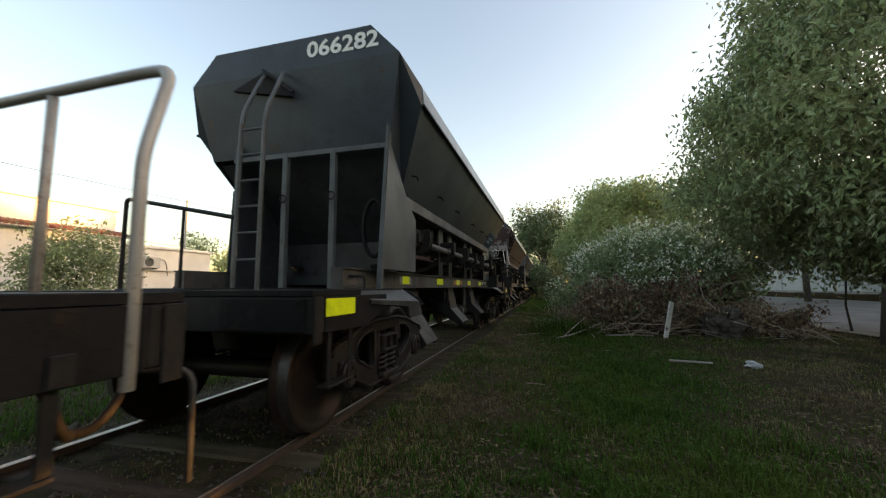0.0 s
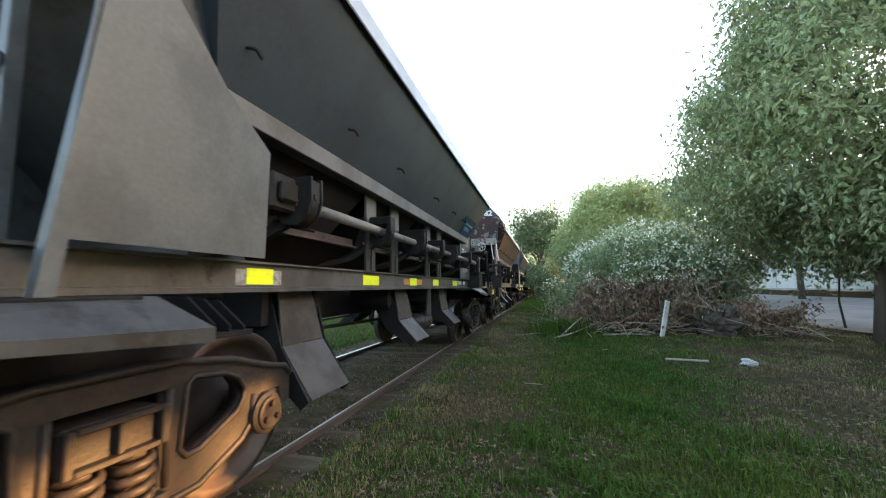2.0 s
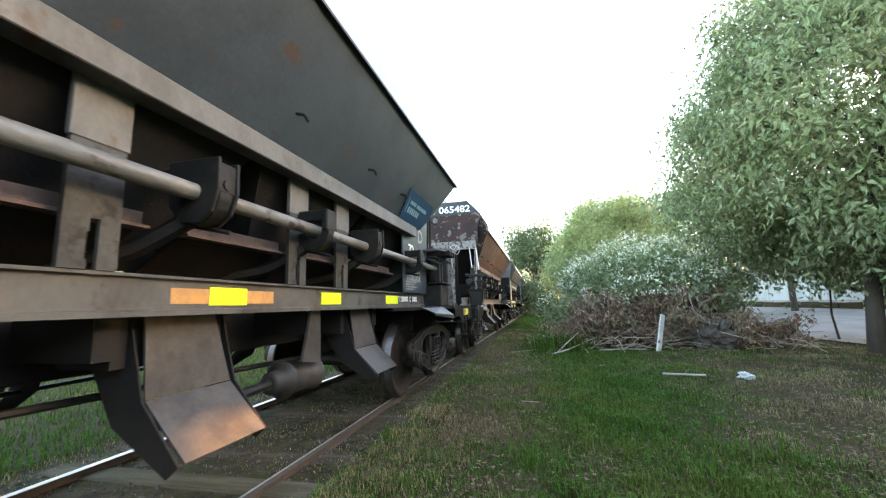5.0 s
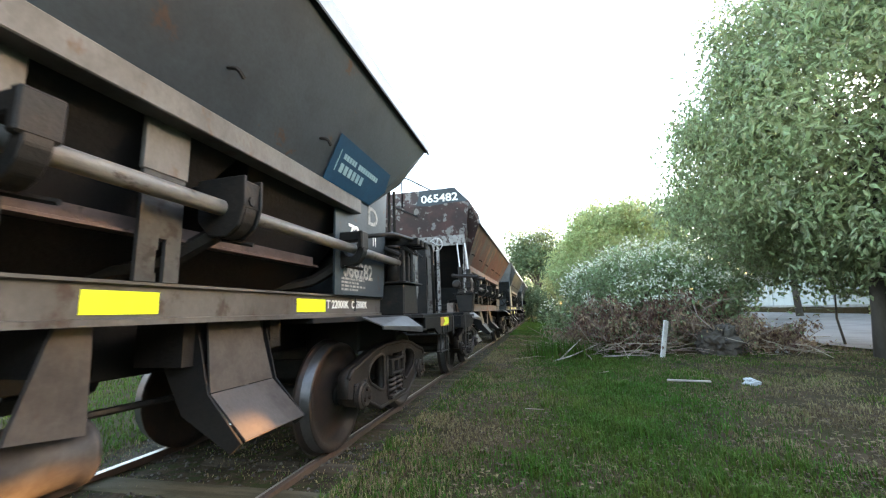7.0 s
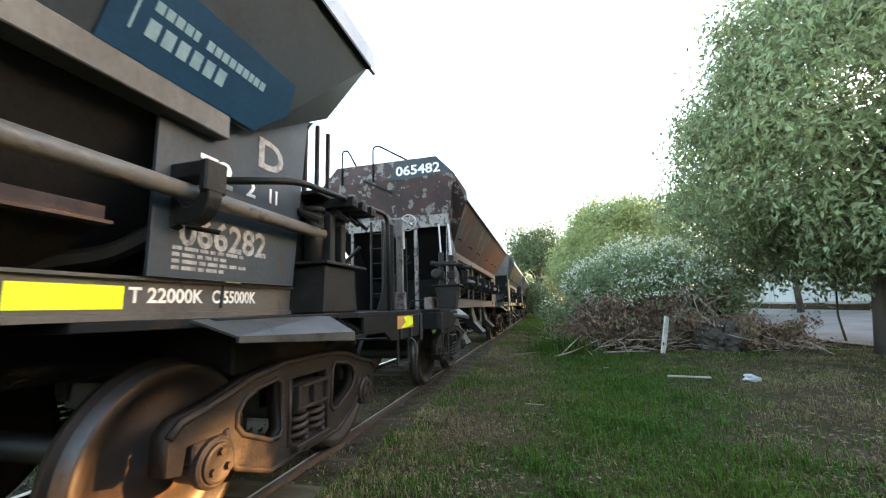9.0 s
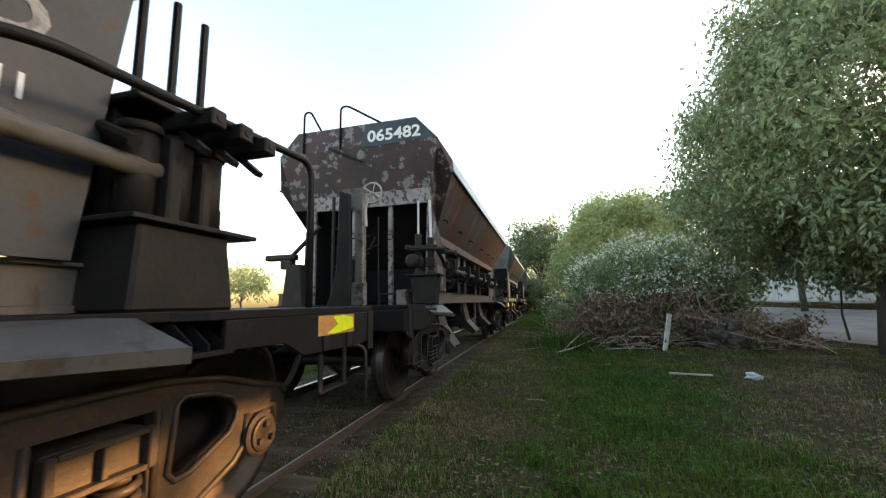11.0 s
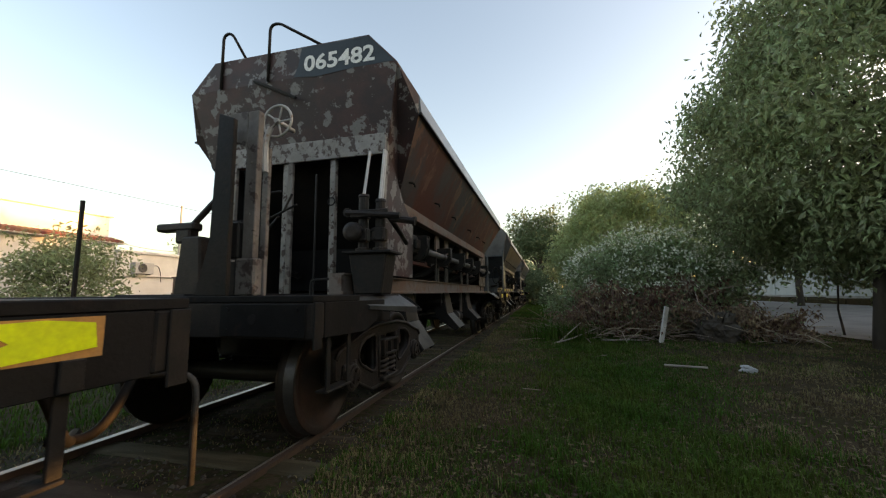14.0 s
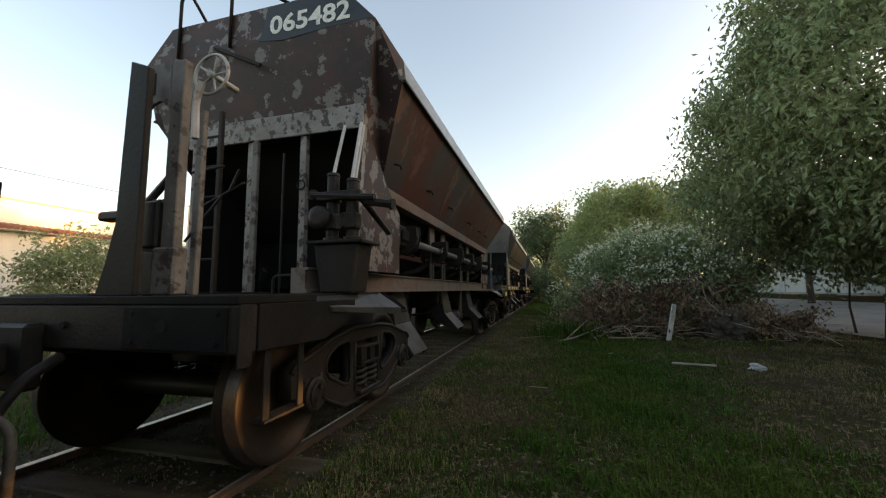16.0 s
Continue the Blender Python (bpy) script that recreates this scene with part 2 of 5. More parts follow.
def obox(bm, m, sx, sy, sz, bevel=0.0):
    """A box of that size about the pose m."""
    g = bmesh.ops.create_cube(bm, size=1.0, matrix=m @ Matrix.Diagonal((sx, sy, sz, 1)))
    if bevel:
        bmesh.ops.bevel(bm, geom=list({e for v in g["verts"] for e in v.link_edges}), offset=bevel, segments=1, affect="EDGES")
    return bm


def prism(bm, poly, axis, a, b, bevel=0.0):
    """Extrudes a polygon given in the other two axes (in x, y, z order) from a to b along an axis."""
    def p3(p, h):
        q = list(p)
        q.insert("xyz".index(axis), h)
        return q
    va, vb = [bm.verts.new(p3(p, a)) for p in poly], [bm.verts.new(p3(p, b)) for p in poly]
    fs = [bm.faces.new(va), bm.faces.new(vb[::-1])]
    n = len(poly)
    for i in range(n):
        fs.append(bm.faces.new((va[(i + 1) % n], va[i], vb[i], vb[(i + 1) % n])))
    bmesh.ops.recalc_face_normals(bm, faces=fs)
    if bevel:
        bmesh.ops.bevel(bm, geom=list({e for f in fs for e in f.edges}), offset=bevel, segments=1, affect="EDGES")
    return bm


def pierced(bm, outer, holes, x0, x1):
    """A flat casting in the y-z plane from x0 to x1, with open windows."""
    before = set(bm.faces)
    edges = []
    for loop in (outer, *holes):
        vs = [bm.verts.new((x0, a, b)) for a, b in loop]
        edges += [bm.edges.new((vs[i], vs[(i + 1) % len(vs)])) for i in range(len(vs))]
    bmesh.ops.triangle_fill(bm, use_beauty=True, use_dissolve=False, edges=edges)
    faces = [f for f in bm.faces if f not in before]
    g = bmesh.ops.extrude_face_region(bm, geom=faces)
    bmesh.ops.translate(bm, verts=[v for v in g["geom"] if isinstance(v, bmesh.types.BMVert)], vec=(x1 - x0, 0, 0))
    bmesh.ops.recalc_face_normals(bm, faces=[f for f in bm.faces if f not in before])
    return bm


def sheet(bm, pts, thick):
    """A plate of that thickness through coplanar points."""
    p = [Vector(q) for q in pts]
    nrm = (p[1] - p[0]).cross(p[2] - p[0]).normalized() * thick
    a, b = [bm.verts.new(q) for q in p], [bm.verts.new(q + nrm) for q in p]
    fs = [bm.faces.new(a[::-1]), bm.faces.new(b)]
    n = len(p)
    for i in range(n):
        fs.append(bm.faces.new((a[i], a[(i + 1) % n], b[(i + 1) % n], b[i])))
    bmesh.ops.recalc_face_normals(bm, faces=fs)
    return bm


def tube(bm, pts, r, segs=8, closed=False, r1=None, caps=True):
    """A round bar along points, which may taper to r1."""
    p = [Vector(q) for q in pts]
    n, rings, side = len(p), [], None
    for i, q in enumerate(p):
        d = (p[(i + 1) % n] - p[i - 1]) if closed else (p[min(i + 1, n - 1)] - p[max(i - 1, 0)])
        d.normalize()
        if side is None:
            side = d.orthogonal().normalized()
        side = (side - d * side.dot(d)).normalized()
        up, rad = d.cross(side), r if r1 is None else r + (r1 - r) * i / (n - 1)
        rings.append([bm.verts.new(q + (side * math.cos(2 * math.pi * k / segs) + up * math.sin(2 * math.pi * k / segs)) * rad) for k in range(segs)])
    for i in range(n if closed else n - 1):
        a, b = rings[i], rings[(i + 1) % n]
        for k in range(segs):
            bm.faces.new((a[k], a[(k + 1) % segs], b[(k + 1) % segs], b[k]))
    if caps and not closed:
        bm.faces.new(rings[0][::-1]), bm.faces.new(rings[-1])
    return bm


def bend(pts, r, steps=5):
    """Points of a line with its corners rounded to a radius."""
    p = [Vector(q) for q in pts]
    out = [p[0]]
    for a, b, c in zip(p, p[1:], p[2:]):
        u, v = (a - b).normalized(), (c - b).normalized()
        s = b + u * min(r, (a - b).length * 0.48)
        e = b + v * min(r, (c - b).length * 0.48)
        out += [s.lerp(b, k / steps).lerp(b.lerp(e, k / steps), k / steps) for k in range(steps + 1)]
    return out + [p[-1]]


def lathe(bm, prof, segs=28, axis="x"):
    """Turns (along, radius) pairs about an axis through the origin."""
    rings = []
    for a, r in prof:
        ring = []
        for k in range(segs):
            c, s = r * math.cos(2 * math.pi * k / segs), r * math.sin(2 * math.pi * k / segs)
            ring.append(bm.verts.new({"x": (a, c, s), "y": (c, a, s), "z": (c, s, a)}[axis]))
        rings.append(ring)
    for a, b in zip(rings, rings[1:]):
        for k in range(segs):
            bm.faces.new((a[k], a[(k + 1) % segs], b[(k + 1) % segs], b[k]))
    for ring in (rings[0], rings[-1]):
        bm.faces.new(ring)
    bmesh.ops.recalc_face_normals(bm, faces=bm.faces[:])
    return bm


def spring(bm, x, y, z0, z1, r, wire, turns=5):
    n = turns * 10
    return tube(bm, [(x + r * math.cos(i * 2 * math.pi / 10), y + r * math.sin(i * 2 * math.pi / 10), z0 + (z1 - z0) * i / n) for i in range(n + 1)], wire, 6)


def lettering(name, text, size, mat, parent, at, label="", width=None):
    """Flat raised letters as a mesh part."""
    cu = bpy.data.curves.new(name, "FONT")
    cu.offset = size * 0.022
    cu.body, cu.size, cu.extrude, cu.align_x, cu.align_y, cu.resolution_u = text, size, 0.002, "CENTER", "CENTER", 3
    tmp = bpy.data.objects.new(name, cu)
    scene.collection.objects.link(tmp)
    me = bpy.data.meshes.new_from_object(tmp.evaluated_get(bpy.context.evaluated_depsgraph_get()))
    bpy.data.objects.remove(tmp)
    if width:
        xs = [v.co.x for v in me.vertices]
        me.transform(Matrix.Diagonal((width / (max(xs) - min(xs)), 1, 1, 1)))
    me.materials.clear()
    me.materials.append(mat)
    ob = new(name, me)
    ob.parent, ob.matrix_basis = parent, at
    if label:
        ob["label"] = label
    return ob


# ---- ground, track, road ----
def rise(x, y):
    """Height of the ground: flat by the track, rising beyond the road."""
    e = max(0.0, x - 12.0)
    return min(0.035 * e, 2.0) - min(max(0.0, -x - 3.0) * 0.004, 0.2)


def grid_mesh(name, xs, ys, f):
    me = bpy.data.meshes.new(name)
    nx, ny = len(xs), len(ys)
    me.from_pydata([(x, y, f(x, y)) for y in ys for x in xs], [], [(j * nx + i, j * nx + i + 1, (j + 1) * nx + i + 1, (j + 1) * nx + i) for j in range(ny - 1) for i in range(nx - 1)])
    for p in me.polygons:
        p.use_smooth = True
    return me


def bumpy(x, y):
    return rise(x, y) + 0.0105 * (noise.noise((x * 0.9, y * 0.9, 0.3)) + 0.5 * noise.noise((x * 2.3, y * 2.3, 4.0))) - 0.015


xs = [-900, -300, -120, -60, -40, -25, -18] + [-14 + 0.35 * i for i in range(81)] + [16, 18, 22, 30, 40, 60, 110, 300, 900]
ys = [-900, -300, -80, -40, -20, -12] + [-8 + 0.35 * i for i in range(110)] + [32, 35, 40, 50, 70, 100, 160, 400, 900]
ground = new("ground", grid_mesh("ground", xs, ys, bumpy))
ground.data.materials.append(GROUND)
tagged(ground, "worn lawn with bare patches beside the track", "ground", kind="structure")

bed = new("track_bed", grid_mesh("track_bed", [-1.6, -1.3, -0.9, -0.4, 0, 0.4, 0.9, 1.2, 1.42], [-30 + 0.6 * i for i in range(200)],
                                 lambda x, y: 0.028 + 0.02 * noise.noise((x * 2, y * 2, 1)) - (0.06 if abs(x) > 1.4 else 0.0)))
bed.data.materials.append(SOIL)
tagged(bed, "dark cinder track bed overgrown with weeds", "track bed", kind="structure")

GAUGE = 0.875


def rail_track():
    root = new("railway_track")
    tagged(root, "broad gauge railway track with polished rail heads on wooden sleepers", "railway track", kind="structure")
    for sx in (-1, 1):
        prof = [(-0.065, 0.0), (0.065, 0.0), (0.065, 0.012), (0.010, 0.028), (0.010, 0.075), (0.034, 0.082), (0.034, 0.094), (-0.034, 0.094), (-0.034, 0.082), (-0.010, 0.075), (-0.010, 0.028), (-0.065, 0.012)]
        part("rail", prism(B(), [(sx * GAUGE + a, b) for a, b in prof], "y", -40, 160), RAIL, root, "rusty steel rail")
        part("rail_head", box(B(), sx * GAUGE - 0.033, sx * GAUGE + (0.033 if sx < 0 else -0.012), -40, 160, 0.0945, 0.099, 0.002), RAILTOP, root, "rail head polished by wheels")
    bm = B()
    box(bm, -1.3, 1.3, -0.12, 0.12, -0.10, 0.034, 0.015)
    first = part("sleeper", bm, WOOD, root, at=pose(0, -6, 0))
    rnd = random.Random(3)
    for i in range(1, 95):
        share(first, pose(rnd.uniform(-0.05, 0.05), -6 + i * 0.62 + rnd.uniform(-0.03, 0.03), rnd.uniform(-0.012, 0.012), rnd.uniform(-1, 1), 0, rnd.uniform(-1.5, 1.5)))


rail_track()

# road that climbs away beside the lawn
road = new("road", bpy.data.meshes.new("road"))
ROAD_Y = [-60, -20, 0, 8, 12.4, 14, 20, 26, 32, 45, 60, 90, 140]


def road_near(y):
    return float(np.interp(y, [-60, 0, 12.4, 13.9, 32, 60, 140], [13.5, 11.6, 11.1, 10.9, 15.4, 21.0, 37.0]))


rv, rf = [], []
for j, y in enumerate(ROAD_Y):
    for k in range(5):
        x = road_near(y) + k * (2.6 + 0.03 * max(y, 0))
        rv.append((x, y, rise(x, y) + 0.03))
    if j:
        rf += [((j - 1) * 5 + k, (j - 1) * 5 + k + 1, j * 5 + k + 1, j * 5 + k) for k in range(4)]
road.data.from_pydata(rv, [], rf)
road.data.materials.append(ROADM)
tagged(road, "pale grey asphalt road beyond the lawn", "road", kind="structure")
bm = B()
for a, b in zip(ROAD_Y, ROAD_Y[1:]):
    p = [Vector((road_near(y) + 4 * (2.6 + 0.03 * max(y, 0)), y, 0)) for y in (a, b)]
    for q in p:
        q.z = rise(q.x, q.y) - 0.05
    v = [bm.verts.new(q + Vector(o)) for q in p for o in ((0, 0, 0), (0, 0, 0.22), (0.18, 0, 0.22), (0.18, 0, 0))]
    for k in range(3):
        bm.faces.new((v[k], v[k + 1], v[k + 5], v[k + 4]))
tagged(part("kerb", bm, KERB), "low concrete kerb along the road", "kerb", kind="structure")


def blades(name, spots, mat, label):
    """Grass as thin bent blades: rows of x, y, length, width."""
    rng = np.random.default_rng(5)
    n = len(spots)
    x, y, ln, w = spots.T
    a, lean = rng.uniform(0, 2 * np.pi, n), rng.uniform(0.1, 0.9, n)
    z = np.where(np.abs(x) < 1.7, 0.02, -0.012) + 0.0 * y
    dx, dy = np.cos(a), np.sin(a)
    v = np.empty((n, 5, 3))
    side = np.stack([-dy, dx, 0 * x], 1) * (w / 2)[:, None]
    base = np.stack([x, y, z - 0.01], 1)
    mid = base + np.stack([dx * ln * lean * 0.35, dy * ln * lean * 0.35, ln * 0.6], 1)
    tip = base + np.stack([dx * ln * lean, dy * ln * lean, ln * (1.05 - 0.5 * lean)], 1)
    v[:, 0], v[:, 1], v[:, 2], v[:, 3], v[:, 4] = base - side, base + side, mid + side * 0.8, mid - side * 0.8, tip
    i = np.arange(n)[:, None] * 5
    faces = [tuple(r) for r in (i + [0, 1, 2, 3])] + [tuple(r) for r in (i + [3, 2, 4])]
    me = bpy.data.meshes.new(name)
    me.from_pydata(v.reshape(-1, 3).tolist(), [], faces)
    me.materials.append(mat)
    return tagged(new(name, me), label, "grass", kind="stuff")


def field(x, y, cell, seed):
    """Smooth random patches between 0 and 1, that many metres across."""
    g = np.random.default_rng(seed).random((256, 256))
    u, v = x / cell + 100.0, y / cell + 100.0
    i, j = np.floor(u).astype(int), np.floor(v).astype(int)
    a, b = u - i, v - j
    a, b = a * a * (3 - 2 * a), b * b * (3 - 2 * b)
    i, j = i % 255, j % 255
    return (g[i, j] * (1 - a) + g[i + 1, j] * a) * (1 - b) + (g[i, j + 1] * (1 - a) + g[i + 1, j + 1] * a) * b


rng = np.random.default_rng(11)
n = 430000
yy = 1.5 + 22 * rng.random(n) ** 1.75
xx = 1.25 + 10.2 * rng.random(n) ** 1.1
patch = 0.55 * field(xx, yy, 0.9, 1) + 0.45 * field(xx, yy, 0.28, 2)
swath = np.exp(-((xx - 3.7 - 0.03 * yy) / (1.0 + 0.02 * yy)) ** 2)
worn = np.clip((xx - 6.0) / 2.0, 0, 1) * np.clip((9.5 - yy) / 2.0, 0, 1)
lush = 0.95 * swath + 1.0 * (patch - 0.5) + 0.14 - 0.30 * worn
pick = rng.random(n)
far = 1 + yy * 0.08
is_green = pick < lush
is_dry = ~is_green & (rng.random(n) < np.clip(0.36 + 1.7 * (field(xx, yy, 0.5, 3) - 0.42) - 0.15 * worn, 0.05, 0.9))
tall = 1 + 1.1 * np.clip(lush - 0.55, 0, 1) + 0.9 * (field(xx, yy, 0.22, 4) > 0.72)
ln = rng.uniform(0.025, 0.075, n) * tall
green = [np.stack([xx, yy, ln, 0.0075 * far], 1)[is_green]]
dry = [np.stack([xx, yy, ln * 0.75, 0.0075 * far], 1)[is_dry]]
n = 45000
xf, yf = 1.1 + 6.0 * rng.random(n), 21 + 36 * rng.random(n) ** 1.4
green.append(np.stack([xf, yf, rng.uniform(0.05, 0.11, n), 0.03 + 0 * xf], 1))
# the lawn behind the camera
n = 70000
xb, yb = 1.3 + 10 * rng.random(n), 1.6 - 9.6 * rng.random(n)
rows = np.stack([xb, yb, rng.uniform(0.03, 0.09, n), 0.012 + 0 * xb], 1)
thick = field(xb, yb, 0.9, 1) > 0.45
green.append(rows[thick])
dry.append(rows[~thick][::2])
# across the track and between the rails
n = 60000
xx, yy = -1.7 - 9 * rng.random(n) ** 1.5, 0.5 + 24 * rng.random(n)
green.append(np.stack([xx, yy, rng.uniform(0.05, 0.13, n), 0.013 + 0 * xx], 1))
n = 60000
xx, yy = rng.uniform(-1.75, 1.7, n), 0.5 + 24 * rng.random(n) ** 1.3
keep = (np.abs(np.abs(xx) - GAUGE) > 0.05) & (rng.random(n) < 1.4 * field(xx, yy, 0.45, 5) - 0.28 + 0.3 * (np.abs(xx) > 1.1))
rows = np.stack([xx, yy, rng.uniform(0.02, 0.06, n), 0.009 + 0 * xx], 1)[keep]
green.append(rows[::3])
dry += [rows[1::3], rows[2::3]]
for cx, cy, n, sp, hi in ((3.3, 11.6, 700, 0.40, 0.75), (4.3, 3.1, 200, 0.14, 0.2), (3.6, 2.6, 140, 0.14, 0.2), (5.6, 3.0, 80, 0.12, 0.2), (4.9, 4.0, 160, 0.14, 0.2), (3.5, 4.9, 180, 0.14, 0.2), (5.2, 2.3, 120, 0.12, 0.18)):
    green.append(np.stack([cx + rng.normal(size=n) * sp, cy + rng.normal(size=n) * sp, rng.uniform(0.4, 1.0, n) * hi, np.full(n, 0.018 if hi > 0.5 else 0.008)], 1))
blades("grass", np.concatenate(green), GRASS, "green lawn grass growing in uneven tufts")
blades("dry_grass", np.concatenate(dry), STRAW, "dry straw coloured grass in worn patches")


def scatter(name, spots, mat, label, category, flat):
    """Small stones, or flat fallen leaves, as rows of x, y, z, size."""
    rg = np.random.default_rng(15)
    n = len(spots)
    a, r = rg.uniform(0, 2 * np.pi, n), spots[:, 3]
    v = np.empty((n, 4, 3))
    for k in range(3):
        b = a + k * 2.09 + rg.uniform(-0.4, 0.4, n)
        v[:, k] = spots[:, :3] + np.stack([np.cos(b) * r, np.sin(b) * r, rg.uniform(-0.2, 0.25, n) * r], 1)
    v[:, 3] = spots[:, :3] + np.stack([0 * r, 0 * r, r * (0.25 if flat else 0.8)], 1)
    i = np.arange(n)[:, None] * 4
    me = bpy.data.meshes.new(name)
    me.from_pydata(v.reshape(-1, 3).tolist(), [], [tuple(q) for f in ((0, 1, 3), (1, 2, 3), (2, 0, 3)) for q in (i + list(f))])
    me.materials.append(mat)
    return tagged(new(name, me), label, category, kind="stuff")


rng = np.random.default_rng(31)
n = 9000
xx, yy = rng.uniform(-1.55, 1.55, n), 0.5 + 22 * rng.random(n) ** 1.3
scatter("gravel", np.stack([xx, yy, 0.028 + 0 * xx, rng.uniform(0.008, 0.035, n) * rng.random(n) ** 0.5], 1), STONE, "small dusty stones between the rails", "gravel", False)
n = 11000
xx, yy = 1.3 + 9.5 * rng.random(n), 1.5 + 14 * rng.random(n) ** 1.4
scatter("fallen_leaves", np.stack([xx, yy, 0.012 + 0 * xx, rng.uniform(0.012, 0.032, n)], 1), LITTER, "dry brown leaves scattered over the lawn", "leaf litter", True)


# ---- trees ----
def leaves(name, clumps, size, mat, parent=None, seed=1, per=28, spread=0.35, droop=0.3, flat=0.0):
    """A crown of many small pointed leaves gathered in clumps."""
    rg = np.random.default_rng(seed)
    c = np.repeat(np.array(clumps), per, axis=0)
    n = len(c)
    p = c + rg.normal(size=(n, 3)) * spread * [1, 1, 0.75]
    d = rg.normal(size=(n, 3))
    d[:, 2] -= droop * 2
    d /= np.linalg.norm(d, axis=1)[:, None]
    s = np.cross(d, rg.normal(size=(n, 3)))
    s /= np.linalg.norm(s, axis=1)[:, None] + 1e-9
    ln = (size * rg.uniform(0.6, 1.25, n))[:, None]
    up = np.cross(s, d) * ln * 0.12
    v = np.stack([p, p + d * ln * 0.45 + s * ln * 0.22 + up, p + d * ln, p + d * ln * 0.45 - s * ln * 0.22 + up], 1)
    i = np.arange(n)[:, None] * 4
    me = bpy.data.meshes.new(name)
    me.from_pydata(v.reshape(-1, 3).tolist(), [], [tuple(r) for r in (i + [0, 1, 2])] + [tuple(r) for r in (i + [0, 2, 3])])
    me.materials.append(mat)
    ob = new(name, me)
    ob.parent = parent
    return ob


def crown_points(c, r, n, seed, low=-1.0, shell=0.55, lumps=0.28):
    """Points in an uneven egg: mostly near its skin, with bays and bulges."""
    rg = np.random.default_rng(seed)
    out = []
    while len(out) < n:
        d = rg.normal(size=3)
        d /= np.linalg.norm(d)
        if d[2] < low:
            continue
        k = 1 + lumps * 2 * noise.noise(Vector(d * 1.9) + Vector((seed * 3.1, 0, 0))) + lumps * noise.noise(Vector(d * 4.3) + Vector((0, seed, 0)))
        rad = (shell + (1 - shell) * rg.random() ** 0.6) * k
        out.append([c[j] + d[j] * r[j] * rad for j in range(3)])
    return out


def tree(name, base, height, centre, radii, n, size, mat, label, seed, trunk=0.2, per=28, spread=0.35, limbs=7, low=-0.9, shell=0.5, droop=0.3, lumps=0.28, stems=1, trim=False):
    root = new(name)
    root.location = base
    tagged(root, label, "tree" if "tree" in name else "shrub")
    rg = random.Random(seed)
    bm = B()
    cc = Vector(centre)
    for sidx in range(stems):
        foot = Vector((rg.uniform(-1, 1), rg.uniform(-1, 1), 0)) * (0.0 if stems == 1 else trunk * 5)
        top = cc + Vector((rg.uniform(-1, 1) * radii[0], rg.uniform(-1, 1) * radii[1], 0)) * (0.15 if stems == 1 else 0.45)
        tube(bm, [foot + Vector((0, 0, -0.15)), foot.lerp(top, 0.3) + Vector((rg.uniform(-.1, .1), rg.uniform(-.1, .1), 0)), foot.lerp(top, 0.65), top], trunk, 8, r1=trunk * 0.35)
        for k in range(limbs):
            a = foot.lerp(top, rg.uniform(0.45, 0.95))
            d = Vector((rg.gauss(0, 1), rg.gauss(0, 1), rg.uniform(-0.1, 1.0))).normalized()
            e = cc + Vector((d.x * radii[0], d.y * radii[1], d.z * radii[2])) * 0.75
            m = a.lerp(e, 0.5) + Vector((0, 0, rg.uniform(0, 0.25) * radii[2] * 0.4))
            tube(bm, [a, a.lerp(m, 0.5), m, e], trunk * 0.35, 5, r1=trunk * 0.06)
    part("trunk", bm, BARK, root, "brown bark trunk and limbs", smooth=True)
    spots = crown_points(centre, radii, n, seed, low, shell, lumps)
    if trim:    # the skirt of the crown is higher towards the track
        spots = [q for q in spots if q[2] > 1.2 + 0.56 * max(0.0, centre[0] - q[0])]
    leaves("crown", spots, size, mat, root, seed, per, spread, droop)
    return root


# the tall tree by the road
tree("broadleaf_tree", (10.3, 11.1, 0), 9, (0.55, -0.15, 5.3), (4.05, 4.0, 4.15), 3000, 0.165, LEAF, "tall broadleaf tree with glossy drooping green leaves", 4, 0.18, 42, 0.24, 14, -0.98, 0.62, 0.55, 0.15, trim=True)
tree("young_tree", (11.35, 13.9, 0), 3, (0.1, 0, 2.6), (0.7, 0.7, 0.9), 60, 0.15, LEAF, "slim young tree beside the road edge", 9, 0.035, 20, 0.2, 4)
# rounded pale tree behind the shrub
tree("round_tree", (6.7, 21.0, 0), 6.5, (0, 0, 3.5), (3.05, 3.0, 3.1), 1000, 0.20, LEAF_LIGHT, "rounded dense tree with yellow green leaves", 5, 0.2, 46, 0.28, 10, -0.95, 0.6, 0.3, 0.16)
# blossoming shrub
shrub = tree("flowering_shrub", (6.5, 14.2, 0), 3.2, (-0.1, 0, 1.5), (2.9, 1.7, 1.75), 520, 0.18, LEAF_GREY, "wide shrub with grey green leaves and pale blossom tips", 6, 0.05, 30, 0.22, 6, -0.8, 0.55, 0.0, 0.16, 5)
leaves("blossom", [p for p in crown_points((-0.1, -0.1, 1.6), (2.95, 1.75, 1.75), 620, 61, -0.2, 0.97, 0.16)], 0.11, BLOSSOM, shrub, 8, 7, 0.10, -0.3)
